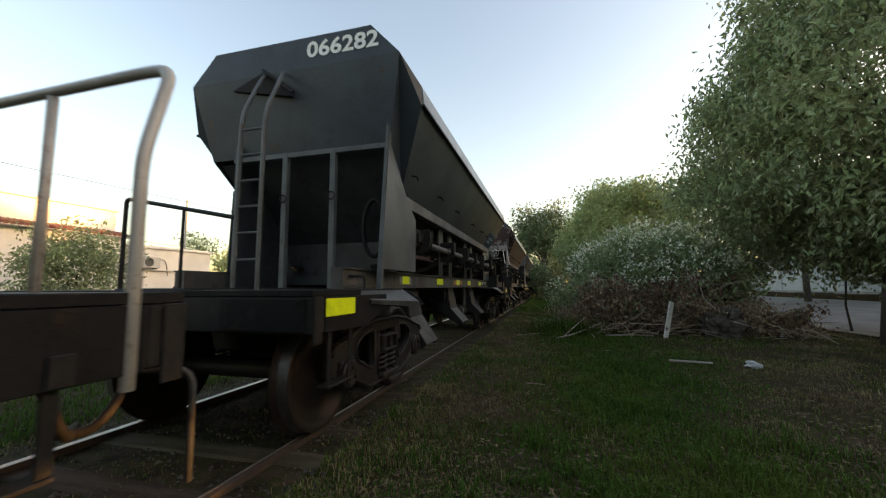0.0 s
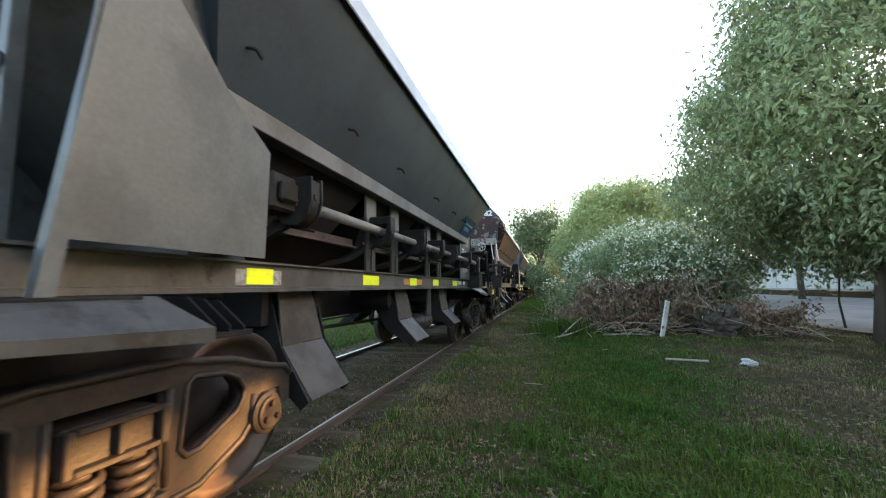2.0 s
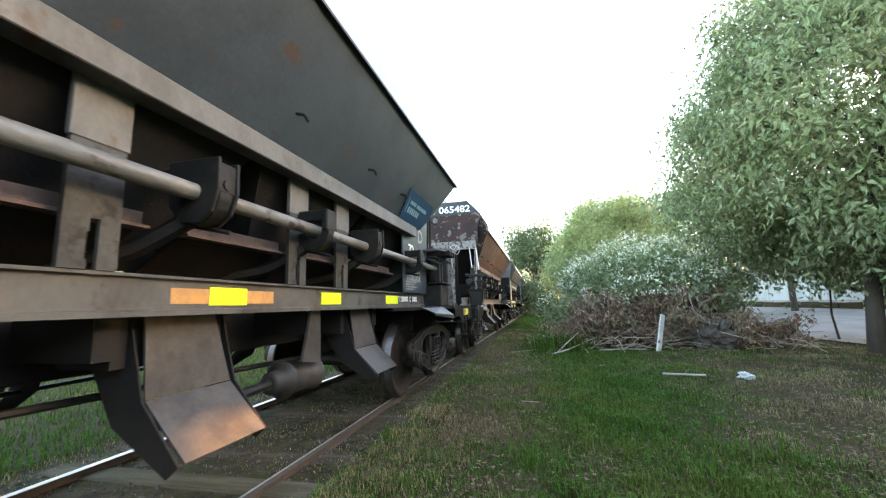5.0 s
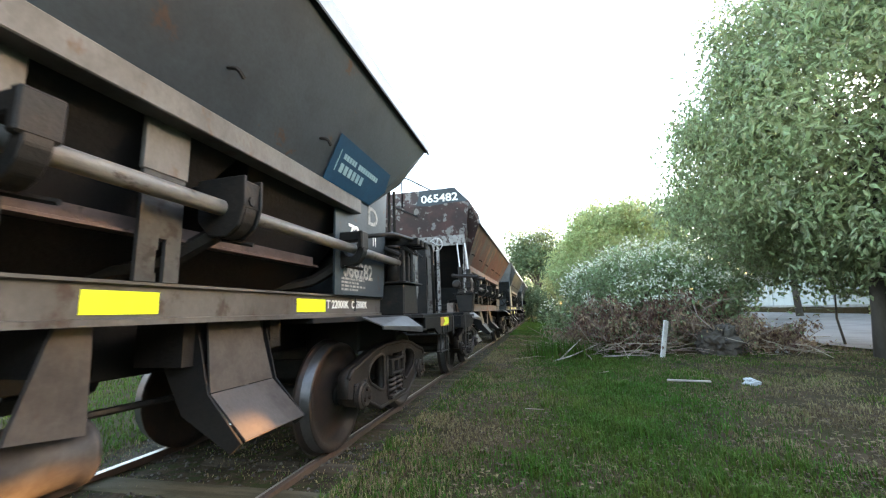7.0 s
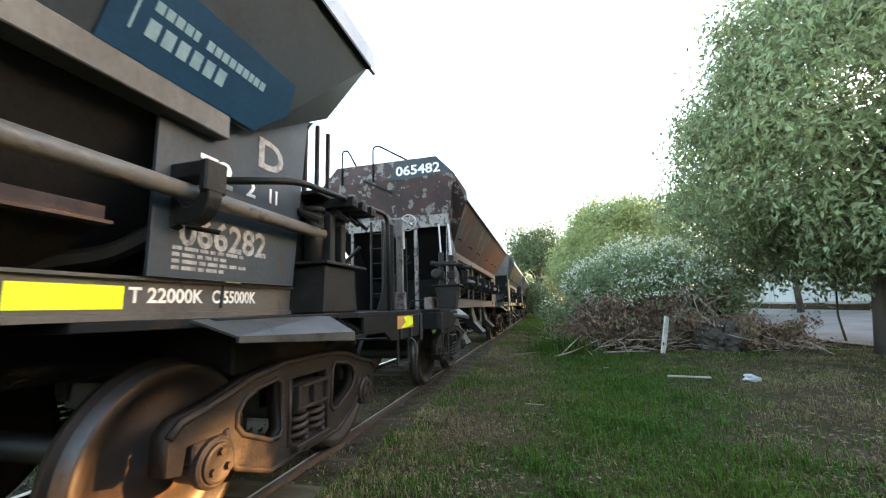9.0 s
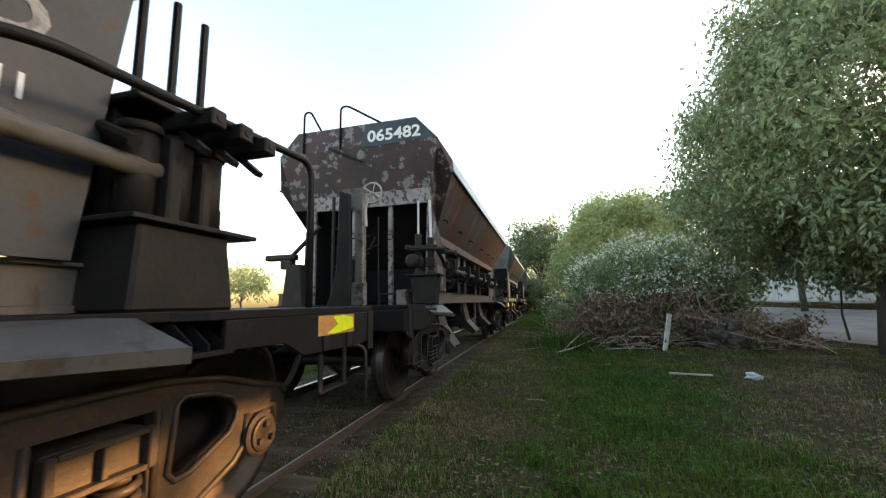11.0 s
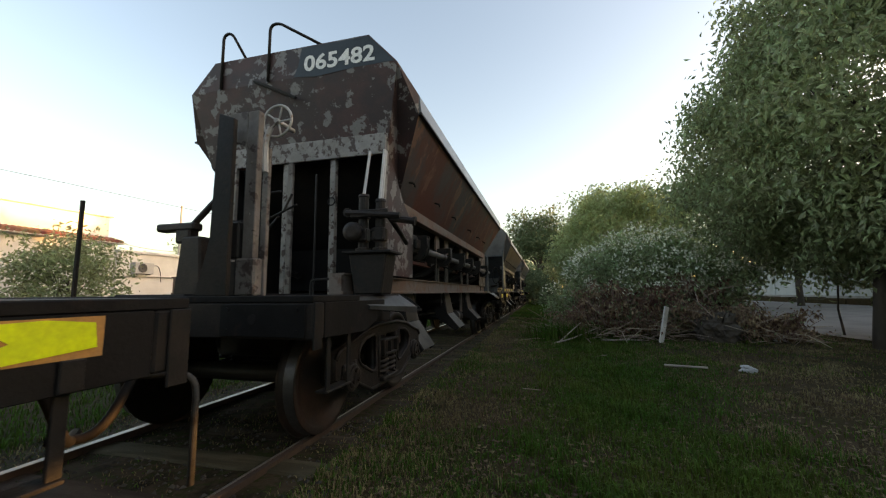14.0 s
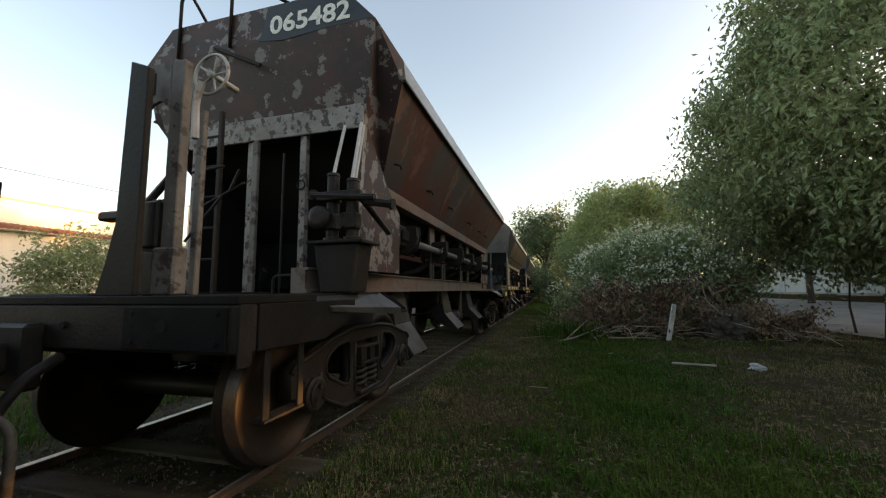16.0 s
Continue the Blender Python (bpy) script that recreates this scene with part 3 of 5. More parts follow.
# trees in the distance and over the road
tree("distant_tree", (2.6, 50, 0), 11, (0, 0, 7.6), (3.7, 3.6, 3.7), 620, 0.42, LEAF_DARK, "broad tree in the distance with gaps of sky", 7, 0.35, 16, 0.55, 10, -0.7, 0.4, 0.1, 0.3)
tree("distant_bush", (2.0, 42, 0), 4, (0, 0, 1.7), (2.3, 2.3, 2.3), 260, 0.32, LEAF_DARK, "dark dense bush at the end of the lawn", 8, 0.12, 18, 0.4, 5, -0.8, 0.4)
tree("distant_tree", (4.5, 62, 0), 9, (0, 0, 4.6), (4.2, 3.0, 4.4), 420, 0.42, LEAF, "broad tree in the distance with gaps of sky", 27, 0.3, 16, 0.55, 8, -0.8, 0.4, 0.1, 0.3)
tree("distant_bush", (-1.6, 60, 0), 5, (0, 0, 2.0), (4.0, 2.0, 2.6), 260, 0.4, LEAF_DARK, "dark dense bush at the end of the lawn", 18, 0.12, 18, 0.5, 5, -0.8, 0.4)
tree("roadside_tree", (14.2, 28.5, rise(14.2, 28.5)), 8, (0, -0.6, 5.3), (3.7, 3.4, 3.6), 620, 0.26, LEAF_DARK, "dark green roadside tree beyond the road edge", 10, 0.22, 24, 0.45, 9, -0.8, 0.5)
tree("roadside_tree", (19.5, 31.0, rise(19.5, 31)), 8, (0, 0, 5.6), (3.8, 3.5, 3.4), 480, 0.28, LEAF_DARK, "dark green roadside tree beyond the road edge", 13, 0.22, 22, 0.45, 9, -0.8, 0.5)
tree("pale_tree", (13.5, 46.0, rise(13.5, 46)), 10, (0, 0, 7.4), (3.8, 3.6, 4.2), 420, 0.34, LEAF_LIGHT, "sunlit yellow green tree behind the others", 14, 0.25, 18, 0.5, 9, -0.8, 0.5)


# ---- brush pile ----
def brush_pile():
    root = new("brush_pile")
    root.location = (6.3, 12.9, 0)
    tagged(root, "heap of cut branches with withered red brown leaves", "brush pile")
    rg = np.random.default_rng(21)
    spots, bm = [], B()

    def top(x):
        return float(np.interp(x, [-3.2, -2.6, -2.1, -1.5, -1.0, -0.4, 0.0, 0.6, 1.0, 1.4, 1.9, 2.5, 3.1, 3.6], [0.1, 0.7, 1.15, 1.65, 1.35, 1.25, 1.5, 1.95, 1.75, 1.0, 0.9, 0.62, 0.4, 0.08]))
    while len(spots) < 250:
        x, y = rg.uniform(-3.2, 3.5), rg.uniform(-1.1, 1.3)
        h = top(x) * (1 - (y / 1.5) ** 2)
        spots.append((x, y + 0.1 * x, max(0.05, h * rg.random() ** 0.5)))
    for k in range(650):
        x, y = rg.uniform(-3.1, 3.4), rg.uniform(-1.2, 1.2)
        h = top(x) * (1 - (y / 1.6) ** 2)
        p = Vector((x, y + 0.1 * x, max(0.03, h * rg.random())))
        d = Vector((rg.normal(), rg.normal() * 0.7, rg.normal() * 0.45)).normalized() * rg.uniform(0.4, 1.3)
        q = p + d
        q.z = max(q.z, 0.02)
        r = rg.uniform(0.004, 0.018)
        tube(bm, [p, p.lerp(q, 0.5) + Vector(rg.normal(size=3) * 0.05), q], r, 4, r1=r * 0.4)
    # longer boughs that stick out of the heap with their withered leaves hanging
    for k in range(46):
        x, y = rg.uniform(-2.9, 3.1), rg.uniform(-1.0, 0.9)
        h = top(x) * (1 - (y / 1.6) ** 2)
        p = Vector((x, y + 0.1 * x, 0.45 * h))
        q = p + Vector((rg.normal() * 0.55, rg.normal() * 0.35 - 0.15, 0.45 * h + rg.uniform(0.05, 0.45)))
        m = p.lerp(q, 0.55) + Vector((0, 0, 0.12))
        tube(bm, [p, m, q], 0.016, 5, r1=0.006)
        for f in (0.45, 0.6, 0.75, 0.9, 1.0):
            c = p.lerp(q, f)
            spots.append((c.x + rg.normal() * 0.05, c.y + rg.normal() * 0.05, c.z - 0.04))
    tagged(part("twig_tangle", bm, TWIG, root, "tangle of dry bare twigs"), kind="stuff")
    leaves("withered_leaves", spots, 0.13, DEAD, root, 22, 26, 0.13, 0.9)
    remains = leaves("green_foliage", [s for s in spots if s[2] > 0.5 and rg.random() < 0.25], 0.12, LEAF_GREY, root, 23, 10, 0.2, 0.4)
    tagged(remains, kind="stuff")
    return root


brush_pile()


def root_ball():
    """Earthy stump end that lies in the heap."""
    bm = B()
    bmesh.ops.create_icosphere(bm, subdivisions=4, radius=0.42)
    for v in bm.verts:
        k = 1 + 0.5 * noise.noise(v.co * 4.0) + 0.35 * noise.noise(v.co * 11.0)
        v.co = Vector((v.co.x * k * 1.15, v.co.y * k * 0.8, max(-0.35, v.co.z * k)))
    rg, roots = random.Random(12), []
    for k in range(26):
        d = Vector((rg.gauss(0, 1), rg.gauss(0, 0.8) - 0.5, rg.gauss(0, 0.7))).normalized()
        roots.append(tube(B(), [d * 0.3, d * 0.5 + Vector((0, 0, rg.uniform(-.08, .08))), d * rg.uniform(0.55, 0.8) + Vector((0, 0, rg.uniform(-.15, .05)))], 0.02, 5, r1=0.006))
    ball = tagged(part("root_ball", bm, BARK, at=pose(7.45, 11.95, 0.34)), "dark earthy tree root ball lying in the brush pile", "root ball")
    for b in roots:
        part("root", b, BARK, ball, smooth=True)


root_ball()


def stick(name, a, b, w, h, mat, label, category):
    bm = B()
    d = Vector(b) - Vector(a)
    m = Matrix.Translation((Vector(a) + Vector(b)) / 2) @ d.to_track_quat("X", "Z").to_matrix().to_4x4()
    obox(bm, m, d.length, w, h, 0.006)
    tagged(part(name, bm, mat), label, category)


stick("wooden_board", (5.88, 11.45, -0.02), (6.12, 11.62, 0.93), 0.05, 0.14, WHITEWOOD, "bleached wooden board leaning on the brush pile", "board")
stick("lath_board", (4.98, 7.85, 0.035), (5.62, 7.72, 0.035), 0.05, 0.03, PLANK, "bleached lath board lying in the grass", "board")
for pts in (((3.1, 10.5, 0.03), (3.5, 10.75, 0.10), (3.8, 11.2, 0.16), (4.3, 11.4, 0.35)), ((4.4, 11.3, 0.04), (4.9, 11.2, 0.08), (5.6, 11.5, 0.05)), ((3.3, 10.9, 0.03), (3.6, 11.0, 0.3), (3.9, 11.4, 0.5))):
    tagged(part("fallen_branch", tube(B(), bend(pts, 0.3), 0.022, 6, r1=0.010), PLANK, smooth=True), "dry pale branch lying before the brush pile", "branch")


def crumpled(name, at, r, seed, label):
    bm = B()
    bmesh.ops.create_icosphere(bm, subdivisions=3, radius=r)
    for v in bm.verts:
        k = 1 + 0.9 * noise.noise(v.co * (3.2 / r * 0.3) + Vector((seed, 0, 0))) + 0.5 * noise.noise(v.co * (9 / r * 0.3))
        v.co = Vector((v.co.x * k * 1.5, v.co.y * k, max(-0.02, v.co.z * k * 0.8 + r * 0.4)))
    tagged(part(name, bm, PLASTIC, at=pose(*at)), label, "litter")


crumpled("plastic_litter", (6.2, 7.72, 0.0), 0.075, 2, "crumpled white plastic bag on the lawn")
crumpled("plastic_litter", (9.0, 12.4, 0.0), 0.09, 5, "crumpled white plastic bag by the brush pile")
for i, (lx, ly) in enumerate(((3.9, 8.6), (2.6, 5.6), (7.1, 6.2), (4.6, 2.9))):
    stick("twig", (lx, ly, 0.03), (lx + 0.25, ly + 0.12 * (-1) ** i, 0.05), 0.012, 0.012, TWIG, "dry twig lying in the grass", "twig")


# ---- building beyond the road ----
def far_building():
    root = new("white_building")
    root.location = (24.5, 0, rise(24.5, 40))
    tagged(root, "long low white building beyond the road", "building")
    part("wall", box(B(), 0, 8, 13, 62, -0.4, 3.4), PLASTER_GREY, root, "white plastered wall")
    part("roof", box(B(), -0.3, 8.3, 12.7, 62.3, 3.405, 3.65, 0.03), KERB, root, "flat grey roof slab")
    part("plinth", box(B(), -0.05, 0.0, 13, 62, -0.4, 0.45), KERB, root, "grey plinth")
    col = part("pilaster", box(B(), -0.09, 0.0, -0.12, 0.12, 0.455, 3.4, 0.01), PLASTER_GREY, root, at=pose(0, 16, 0))
    for k in range(1, 12):
        share(col, pose(0, 16 + 4 * k, 0))


far_building()
bm = B()
for k in range(25):
    y = 13 + 2 * k
    zz = rise(22.6, y)
    box(bm, 21.9 + 0.02 * (k % 3), 24.4, y, y + 2, zz - 0.3, zz + 0.34 + 0.05 * math.sin(k * 1.7), 0.03)
tagged(part("verge", bm, GROUND), "low earthy verge before the white building", "verge", kind="structure")


# ---- house across the track ----
def house():
    root = new("house")
    root.location = (-15, 0, 0)
    tagged(root, "single storey house with cream parapet, tiled eaves and white annex", "house")
    part("wall", box(B(), -9, 0, -6, 12.45, -0.3, 3.55), PLASTER, root, "white plastered wall")
    part("parapet", box(B(), -8.5, -0.35, -6, 12.4, 3.75, 4.72, 0.02), PLASTER_WARM, root, "cream plastered parapet")
    part("cornice", box(B(), -8.6, -0.25, -6, 12.5, 4.725, 4.80, 0.02), PLASTER_WARM, root)
    part("eaves", box(B(), -8.8, 0.35, -6, 12.7, 3.555, 3.61, 0.01), PLASTER, root)
    bm = B()
    tube(bm, [(0.36, 0, 3.62), (-0.34, 0, 3.80)], 0.085, 8)
    first = part("roof_tile", bm, TILE, root, at=pose(0, -5.9, 0), smooth=True)
    for k in range(1, 103):
        share(first, pose(0, -5.9 + 0.18 * k, 0))
    part("annex", box(B(), -6, 0.15, 12.46, 16.9, -0.3, 3.2), PLASTER, root, "white plastered annex")
    part("annex_roof", box(B(), -6.1, 0.25, 12.47, 17.0, 3.205, 3.34, 0.02), PLASTER, root)
    part("ledge", box(B(), 0.152, 0.28, 12.5, 16.95, 2.18, 2.24, 0.01), PLASTER, root)
    wf = part("window_frame", box(B(), 0.0, 0.06, 4.4, 6.0, 1.0, 2.3, 0.01), PLASTIC, root, "white window frame")
    part("window_pane", box(B(), 0.061, 0.07, 4.5, 5.9, 1.1, 2.2), BLACKP, wf)


house()


def air_conditioner():
    root = new("air_conditioner")
    root.matrix_basis = pose(-14.84, 13.45, 2.56)
    tagged(root, "white outdoor air conditioner unit on the annex wall", "air conditioner")
    part("casing", box(B(), 0, 0.32, -0.43, 0.43, -0.26, 0.26, 0.02), PLASTIC, root)
    bm = lathe(B(), [(0.321, 0.20), (0.335, 0.20), (0.34, 0.17), (0.325, 0.05), (0.338, 0.03)], 20)
    part("fan_grille", bm, BLACKP, root, at=pose(0, -0.1, 0))
    for k in (-0.3, 0.3):
        part("bracket", box(B(), 0.0, 0.3, k - 0.02, k + 0.02, -0.3, -0.262), KERB, root)
    part("drain_hose", tube(B(), bend([(0.1, 0.43, 0.1), (0.05, 0.8, 0.2), (0.0, 1.0, -0.1), (0, 1.05, -0.6)], 0.2), 0.015, 6), BLACKP, root)


air_conditioner()
tree("garden_shrub", (-11.5, 8.7, 0), 3, (0, 0, 1.9), (1.35, 1.6, 1.45), 230, 0.16, LEAF, "leafy garden shrub before the house", 31, 0.06, 24, 0.22, 7, -0.9, 0.4, 0.1, 0.3)
tree("garden_tree", (-19, 24, 0), 4, (0, 0, 3.2), (1.6, 2.4, 1.2), 170, 0.25, LEAF_LIGHT, "yellow green garden trees behind the annex", 32, 0.1, 18, 0.3, 6, -0.9, 0.4)
tree("garden_tree", (-24, 24.5, 0), 5.6, (0, 0, 4.7), (1.4, 1.4, 1.0), 60, 0.25, LEAF, "thin garden tree behind the house roof", 33, 0.1, 14, 0.3, 6, -0.9, 0.4)


def post(name, x, y, h, r, mat, label, category):
    bm = lathe(B(), [(-0.2, r), (h * 0.5, r * 0.85), (h, r * 0.7)], 10, "z")
    return tagged(part(name, bm, mat, at=pose(x, y, 0), smooth=True), label, category)


post("utility_pole", -15.5, 15.9, 6.05, 0.06, KERB, "slim grey utility pole beside the annex", "pole")
wire = part("overhead_wire", tube(B(), [(-15.5, 26.1 - 1.7 * k, 6.14 - 0.032 * k) for k in range(13)], 0.012, 5), IRON)
tagged(wire, "thin overhead wire past the pole", "wire")
part_far = part("overhead_wire", tube(B(), [(-15.0 - 0.08 * k, 12.72 + 0.8 * k, 3.62 - 0.03 * k - 0.05 * math.sin(k)) for k in range(7)], 0.01, 5), IRON)
tagged(part_far, "thin overhead wire between poles", "wire")


# ---- trees and hedge by the road, outside the view, which keep the low sun off the lawn ----
def core(name, centre, radii, mat, parent, seed):
    """The dense dark inside of a crown, solid so that no sun leaks through."""
    bm = B()
    bmesh.ops.create_icosphere(bm, subdivisions=4, radius=1.0)
    for v in bm.verts:
        k = 0.93 + 0.16 * noise.noise(v.co * 2.2 + Vector((seed, 0, 0))) + 0.10 * noise.noise(v.co * 5.0)
        v.co = Vector([centre[j] + v.co[j] * radii[j] * k for j in range(3)])
    return part(name, bm, mat, parent, "dense inner foliage")


def shade_row():
    for k, (x, y, zc, rz) in enumerate(((38, -17, 7.4, 5.4), (38, -11, 7.4, 5.4), (38, -5, 7.4, 5.4), (38, 1, 7.4, 5.4), (38, 7, 7.4, 5.4), (38, 13.6, 8.45, 3.55), (38, 20, 7.4, 5.4))):
        t = tree("street_tree", (x, y, rise(x, y)), 12, (0, 0, zc), (2.0, 5.4 if rz < 4 else 3.9, rz), 300, 0.40, LEAF_DARK, "dense street tree across the road", 40 + k, 0.2, 20, 0.30, 6, -1, 0.8, 0.1, 0.10)
        core("inner_foliage", (0, 0, zc), (1.7, 5.2 if rz < 4 else 3.7, rz * 0.97), LEAF_DARK, t, k)
    for k, (x, y) in enumerate(((35, 23), (35, 30), (35, 37), (35, 44), (35, 51), (35, 58), (35, 65))):
        t = tree("road_tree", (x, y, rise(x, y)), 8, (0, 0, 6.6 if y < 40 else 8.4), (2.2, 4.3, 4.0 if y < 40 else 5.8), 200, 0.36, LEAF_DARK, "dense dark tree across the road", 60 + k, 0.2, 16, 0.35, 6, -1, 0.85, 0.1, 0.12)
        core("inner_foliage", (0, 0, 6.6 if y < 40 else 8.4), (1.9, 4.1, 3.9 if y < 40 else 5.7), LEAF_DARK, t, k + 20)
    # unseen hedge added as a sun blocker; its gap shapes the patch on the bogies
    hedge = new("hedge")
    hedge.location = (14.2, 0, 0)
    tagged(hedge, "unseen hedge added along the road to block the low sun, with a low gap", "hedge")
    rg = np.random.default_rng(77)
    spots = []
    for y0, y1, h in ((-28, 4.75, 4.8), (4.75, 6.55, 1.80), (6.55, 12.6, 4.8)):
        if h < 2.5:
            part("inner_foliage", box(B(), -0.35, 0.35, y0, y1, 2.49, 4.74, 0.02), LEAF_DARK, hedge, "added foliage over the gap that limits the sun patch")
        part("inner_foliage", box(B(), -0.35, 0.35, y0, y1, 0, h - 0.06, 0.02), LEAF_DARK, hedge, "dense inner foliage")
        n = int((y1 - y0) * 60)
        spots.append(np.stack([rg.uniform(-0.4, 0.4, n), rg.uniform(y0, y1, n), h * rg.random(n)], 1))
    spots.append(np.array([(0.1, 6.4, 2.25), (0.0, 5.72, 1.86), (0.1, 5.1, 2.42)]))
    leaves("hedge_leaves", np.concatenate(spots), 0.2, LEAF_DARK, hedge, 78, 14, 0.06, 0.0)


shade_row()


# ---- the train ----
PITCH, FIRST, LEN = 13.094, 3.742, 9.3     # coupled length, first end face, length of the hopper
AXLES = (-0.6, 1.16, 7.89, 9.65)
WHEEL_R = 0.5
wheelsets, wagons = [], []


def wheelset_mesh():
    root = part("wheelset", lathe(B(), [(-1.12, 0.07), (-0.95, 0.09), (-0.7, 0.085), (0.7, 0.085), (0.95, 0.09), (1.12, 0.07)], 16), IRON, None, "solid steel axle", smooth=True)
    prof = [(-0.02, 0.09), (-0.02, 0.13), (0.035, 0.15), (0.045, 0.30), (0.02, 0.42), (0.02, 0.455), (-0.01, 0.535), (0.02, 0.53), (0.04, 0.503), (0.13, 0.497), (0.135, 0.485), (0.135, 0.435), (0.075, 0.41), (0.068, 0.30), (0.10, 0.17), (0.125, 0.14), (0.125, 0.09)]
    for s in (-1, 1):
        bm = lathe(B(), [(s * (GAUGE - 0.055 + a), r) for a, r in prof], 40)
        for f in bm.faces:
            c = f.calc_center_median()
            if c.yz.length > 0.488 and 0.03 < abs(c.x) - (GAUGE - 0.055) < 0.132 and abs(f.normal.x) < 0.5:
                f.material_index = 1
        w = part("wheel", bm, [WHEEL, TREAD], root, "brown steel wheel with polished tread", smooth=True)
        part("hub_seat", lathe(B(), [(s * (GAUGE + 0.07), 0.10), (s * (GAUGE + 0.10), 0.10), (s * (GAUGE + 0.105), 0.085)], 14), IRON, root)
    return root


def side_frame(root, yc, sx):
    """Cast bogie side: bow-shaped frame with open windows, springs between, and axle boxes."""
    x0, x1 = sx * 1.08, sx * 1.19
    half = [(0.28, 1.03), (0.60, 0.985), (0.90, 0.895), (1.07, 0.86), (1.13, 0.80), (1.13, 0.62), (1.05, 0.60), (1.03, 0.725), (0.79, 0.725), (0.77, 0.56), (0.70, 0.49), (0.42, 0.37)]
    outer = [(yc + p, q) for p, q in half] + [(yc - p, q) for p, q in half[::-1]]
    window = [(0.71, 0.80), (0.66, 0.86), (0.56, 0.905), (0.37, 0.93), (0.33, 0.90), (0.30, 0.60), (0.34, 0.555), (0.42, 0.56), (0.66, 0.67), (0.71, 0.73)]
    middle = [(-0.22, 0.90), (0.22, 0.90), (0.22, 0.47), (-0.22, 0.47)]
    holes = [[(yc + p, q) for p, q in window], [(yc - p, q) for p, q in window], [(yc + p, q) for p, q in middle]]
    bm = pierced(B(), outer, holes, x0, x1)
    # raised flanges round the windows and along the chords
    for loop in holes[:2]:
        tube(bm, [(x1, p, q) for p, q in loop], 0.017, 6, True)
    tube(bm, [(x1, yc + p, q - 0.012) for p, q in [(-u, v) for u, v in half[4::-1]] + half[:5]], 0.022, 6)
    tube(bm, [(x1, yc + p, q + 0.012) for p, q in [(-u, v) for u, v in half[8:]] + half[:7:-1]], 0.020, 6)
    for s in (-1, 1):
        tube(bm, [(x1, yc + s * 0.235, 0.46), (x1, yc + s * 0.235, 0.90)], 0.018, 6)
    frame_ob = part("bogie_frame", bm, CASTING, root, "cast steel bogie side frame with open windows", smooth=True)
    coil = part("spring", spring(B(), 0, 0, 0.465, 0.675, 0.075, 0.021, 4), CASTING, frame_ob, "coil spring", at=pose(sx * 1.15, yc - 0.105, 0), smooth=True)
    share(coil, pose(sx * 1.15, yc + 0.105, 0))
    part("spring_plate", box(B(), min(sx * 1.06, sx * 1.25), max(sx * 1.06, sx * 1.25), yc - 0.215, yc + 0.215, 0.42, 0.462, 0.008), CASTING, frame_ob, "spring seat")
    bm = box(B(), min(sx * 0.9, sx * 1.20), max(sx * 0.9, sx * 1.20), yc - 0.20, yc + 0.20, 0.68, 0.85, 0.015)
    for s in (-1, 1):
        box(bm, min(sx * 1.20, sx * 1.245), max(sx * 1.20, sx * 1.245), yc + s * 0.185 - 0.018, yc + s * 0.185 + 0.018, 0.68, 0.85, 0.006)
        box(bm, min(sx * 1.20, sx * 1.245), max(sx * 1.20, sx * 1.245), yc - 0.165, yc + 0.165, 0.765 + s * 0.075 - 0.012, 0.765 + s * 0.075 + 0.012, 0.004)
    box(bm, min(sx * 1.20, sx * 1.24), max(sx * 1.20, sx * 1.24), yc - 0.012, yc + 0.012, 0.705, 0.825, 0.004)
    part("bolster", bm, CASTING, frame_ob, "ribbed bolster end")
    for s in (-1, 1):
        y = yc + s * 0.88
        bm = box(B(), min(sx * 1.05, sx * 1.20), max(sx * 1.05, sx * 1.20), -0.118, 0.118, 0.02, 0.122, 0.012)
        lathe(bm, [(sx * 1.04, 0.105), (sx * 1.17, 0.11), (sx * 1.185, 0.125), (sx * 1.225, 0.125), (sx * 1.235, 0.11), (sx * 1.235, 0.10), (sx * 1.25, 0.098), (sx * 1.255, 0.085), (sx * 1.245, 0.03)], 22)
        cap = part("axle_box", bm, CASTING, frame_ob, "round axle bearing with end cap", at=pose(0, y, 0.6))
        bolt = part("cap_bolt", tube(B(), [(sx * 1.245, 0, 0), (sx * 1.272, 0, 0)], 0.02, 6), WHEEL, cap, at=pose(0, 0.0, 0.058))
        for k in (1, 2):
            ang = 2 * math.pi * k / 3
            share(bolt, pose(0, 0.058 * math.sin(ang), 0.058 * math.cos(ang)))
    return frame_ob


def bogie(root, yc):
    for sx in (-1, 1):
        side_frame(root, yc, sx)
    bm = B()
    box(bm, -1.0, 1.0, yc - 0.2, yc + 0.2, 0.62, 0.86, 0.02)
    box(bm, -0.3, 0.3, yc - 0.35, yc + 0.35, 0.86, 1.01, 0.02)
    part("bolster", bm, IRON, root, "transverse bolster")
    for s in (-1, 1):
        part("body_bolster", box(B(), min(s * 0.352, s * 1.0), max(s * 0.352, s * 1.0), yc - 0.55, yc + 0.55, 0.97, 1.295, 0.02), DARK, root, "dark body bolster over the bogie")
    bm = B()
    for s in (-1, 1):
        box(bm, -0.95, 0.95, yc + s * 0.33 - 0.04, yc + s * 0.33 + 0.04, 0.48, 0.58, 0.01)
        for sx in (-1, 1):
            box(bm, sx * 0.87 - 0.06, sx * 0.87 + 0.06, yc + s * 0.36 - 0.03, yc + s * 0.36 + 0.04, 0.42, 0.68, 0.01)
    part("brake_beam", bm, IRON, root, "brake beams with shoes")


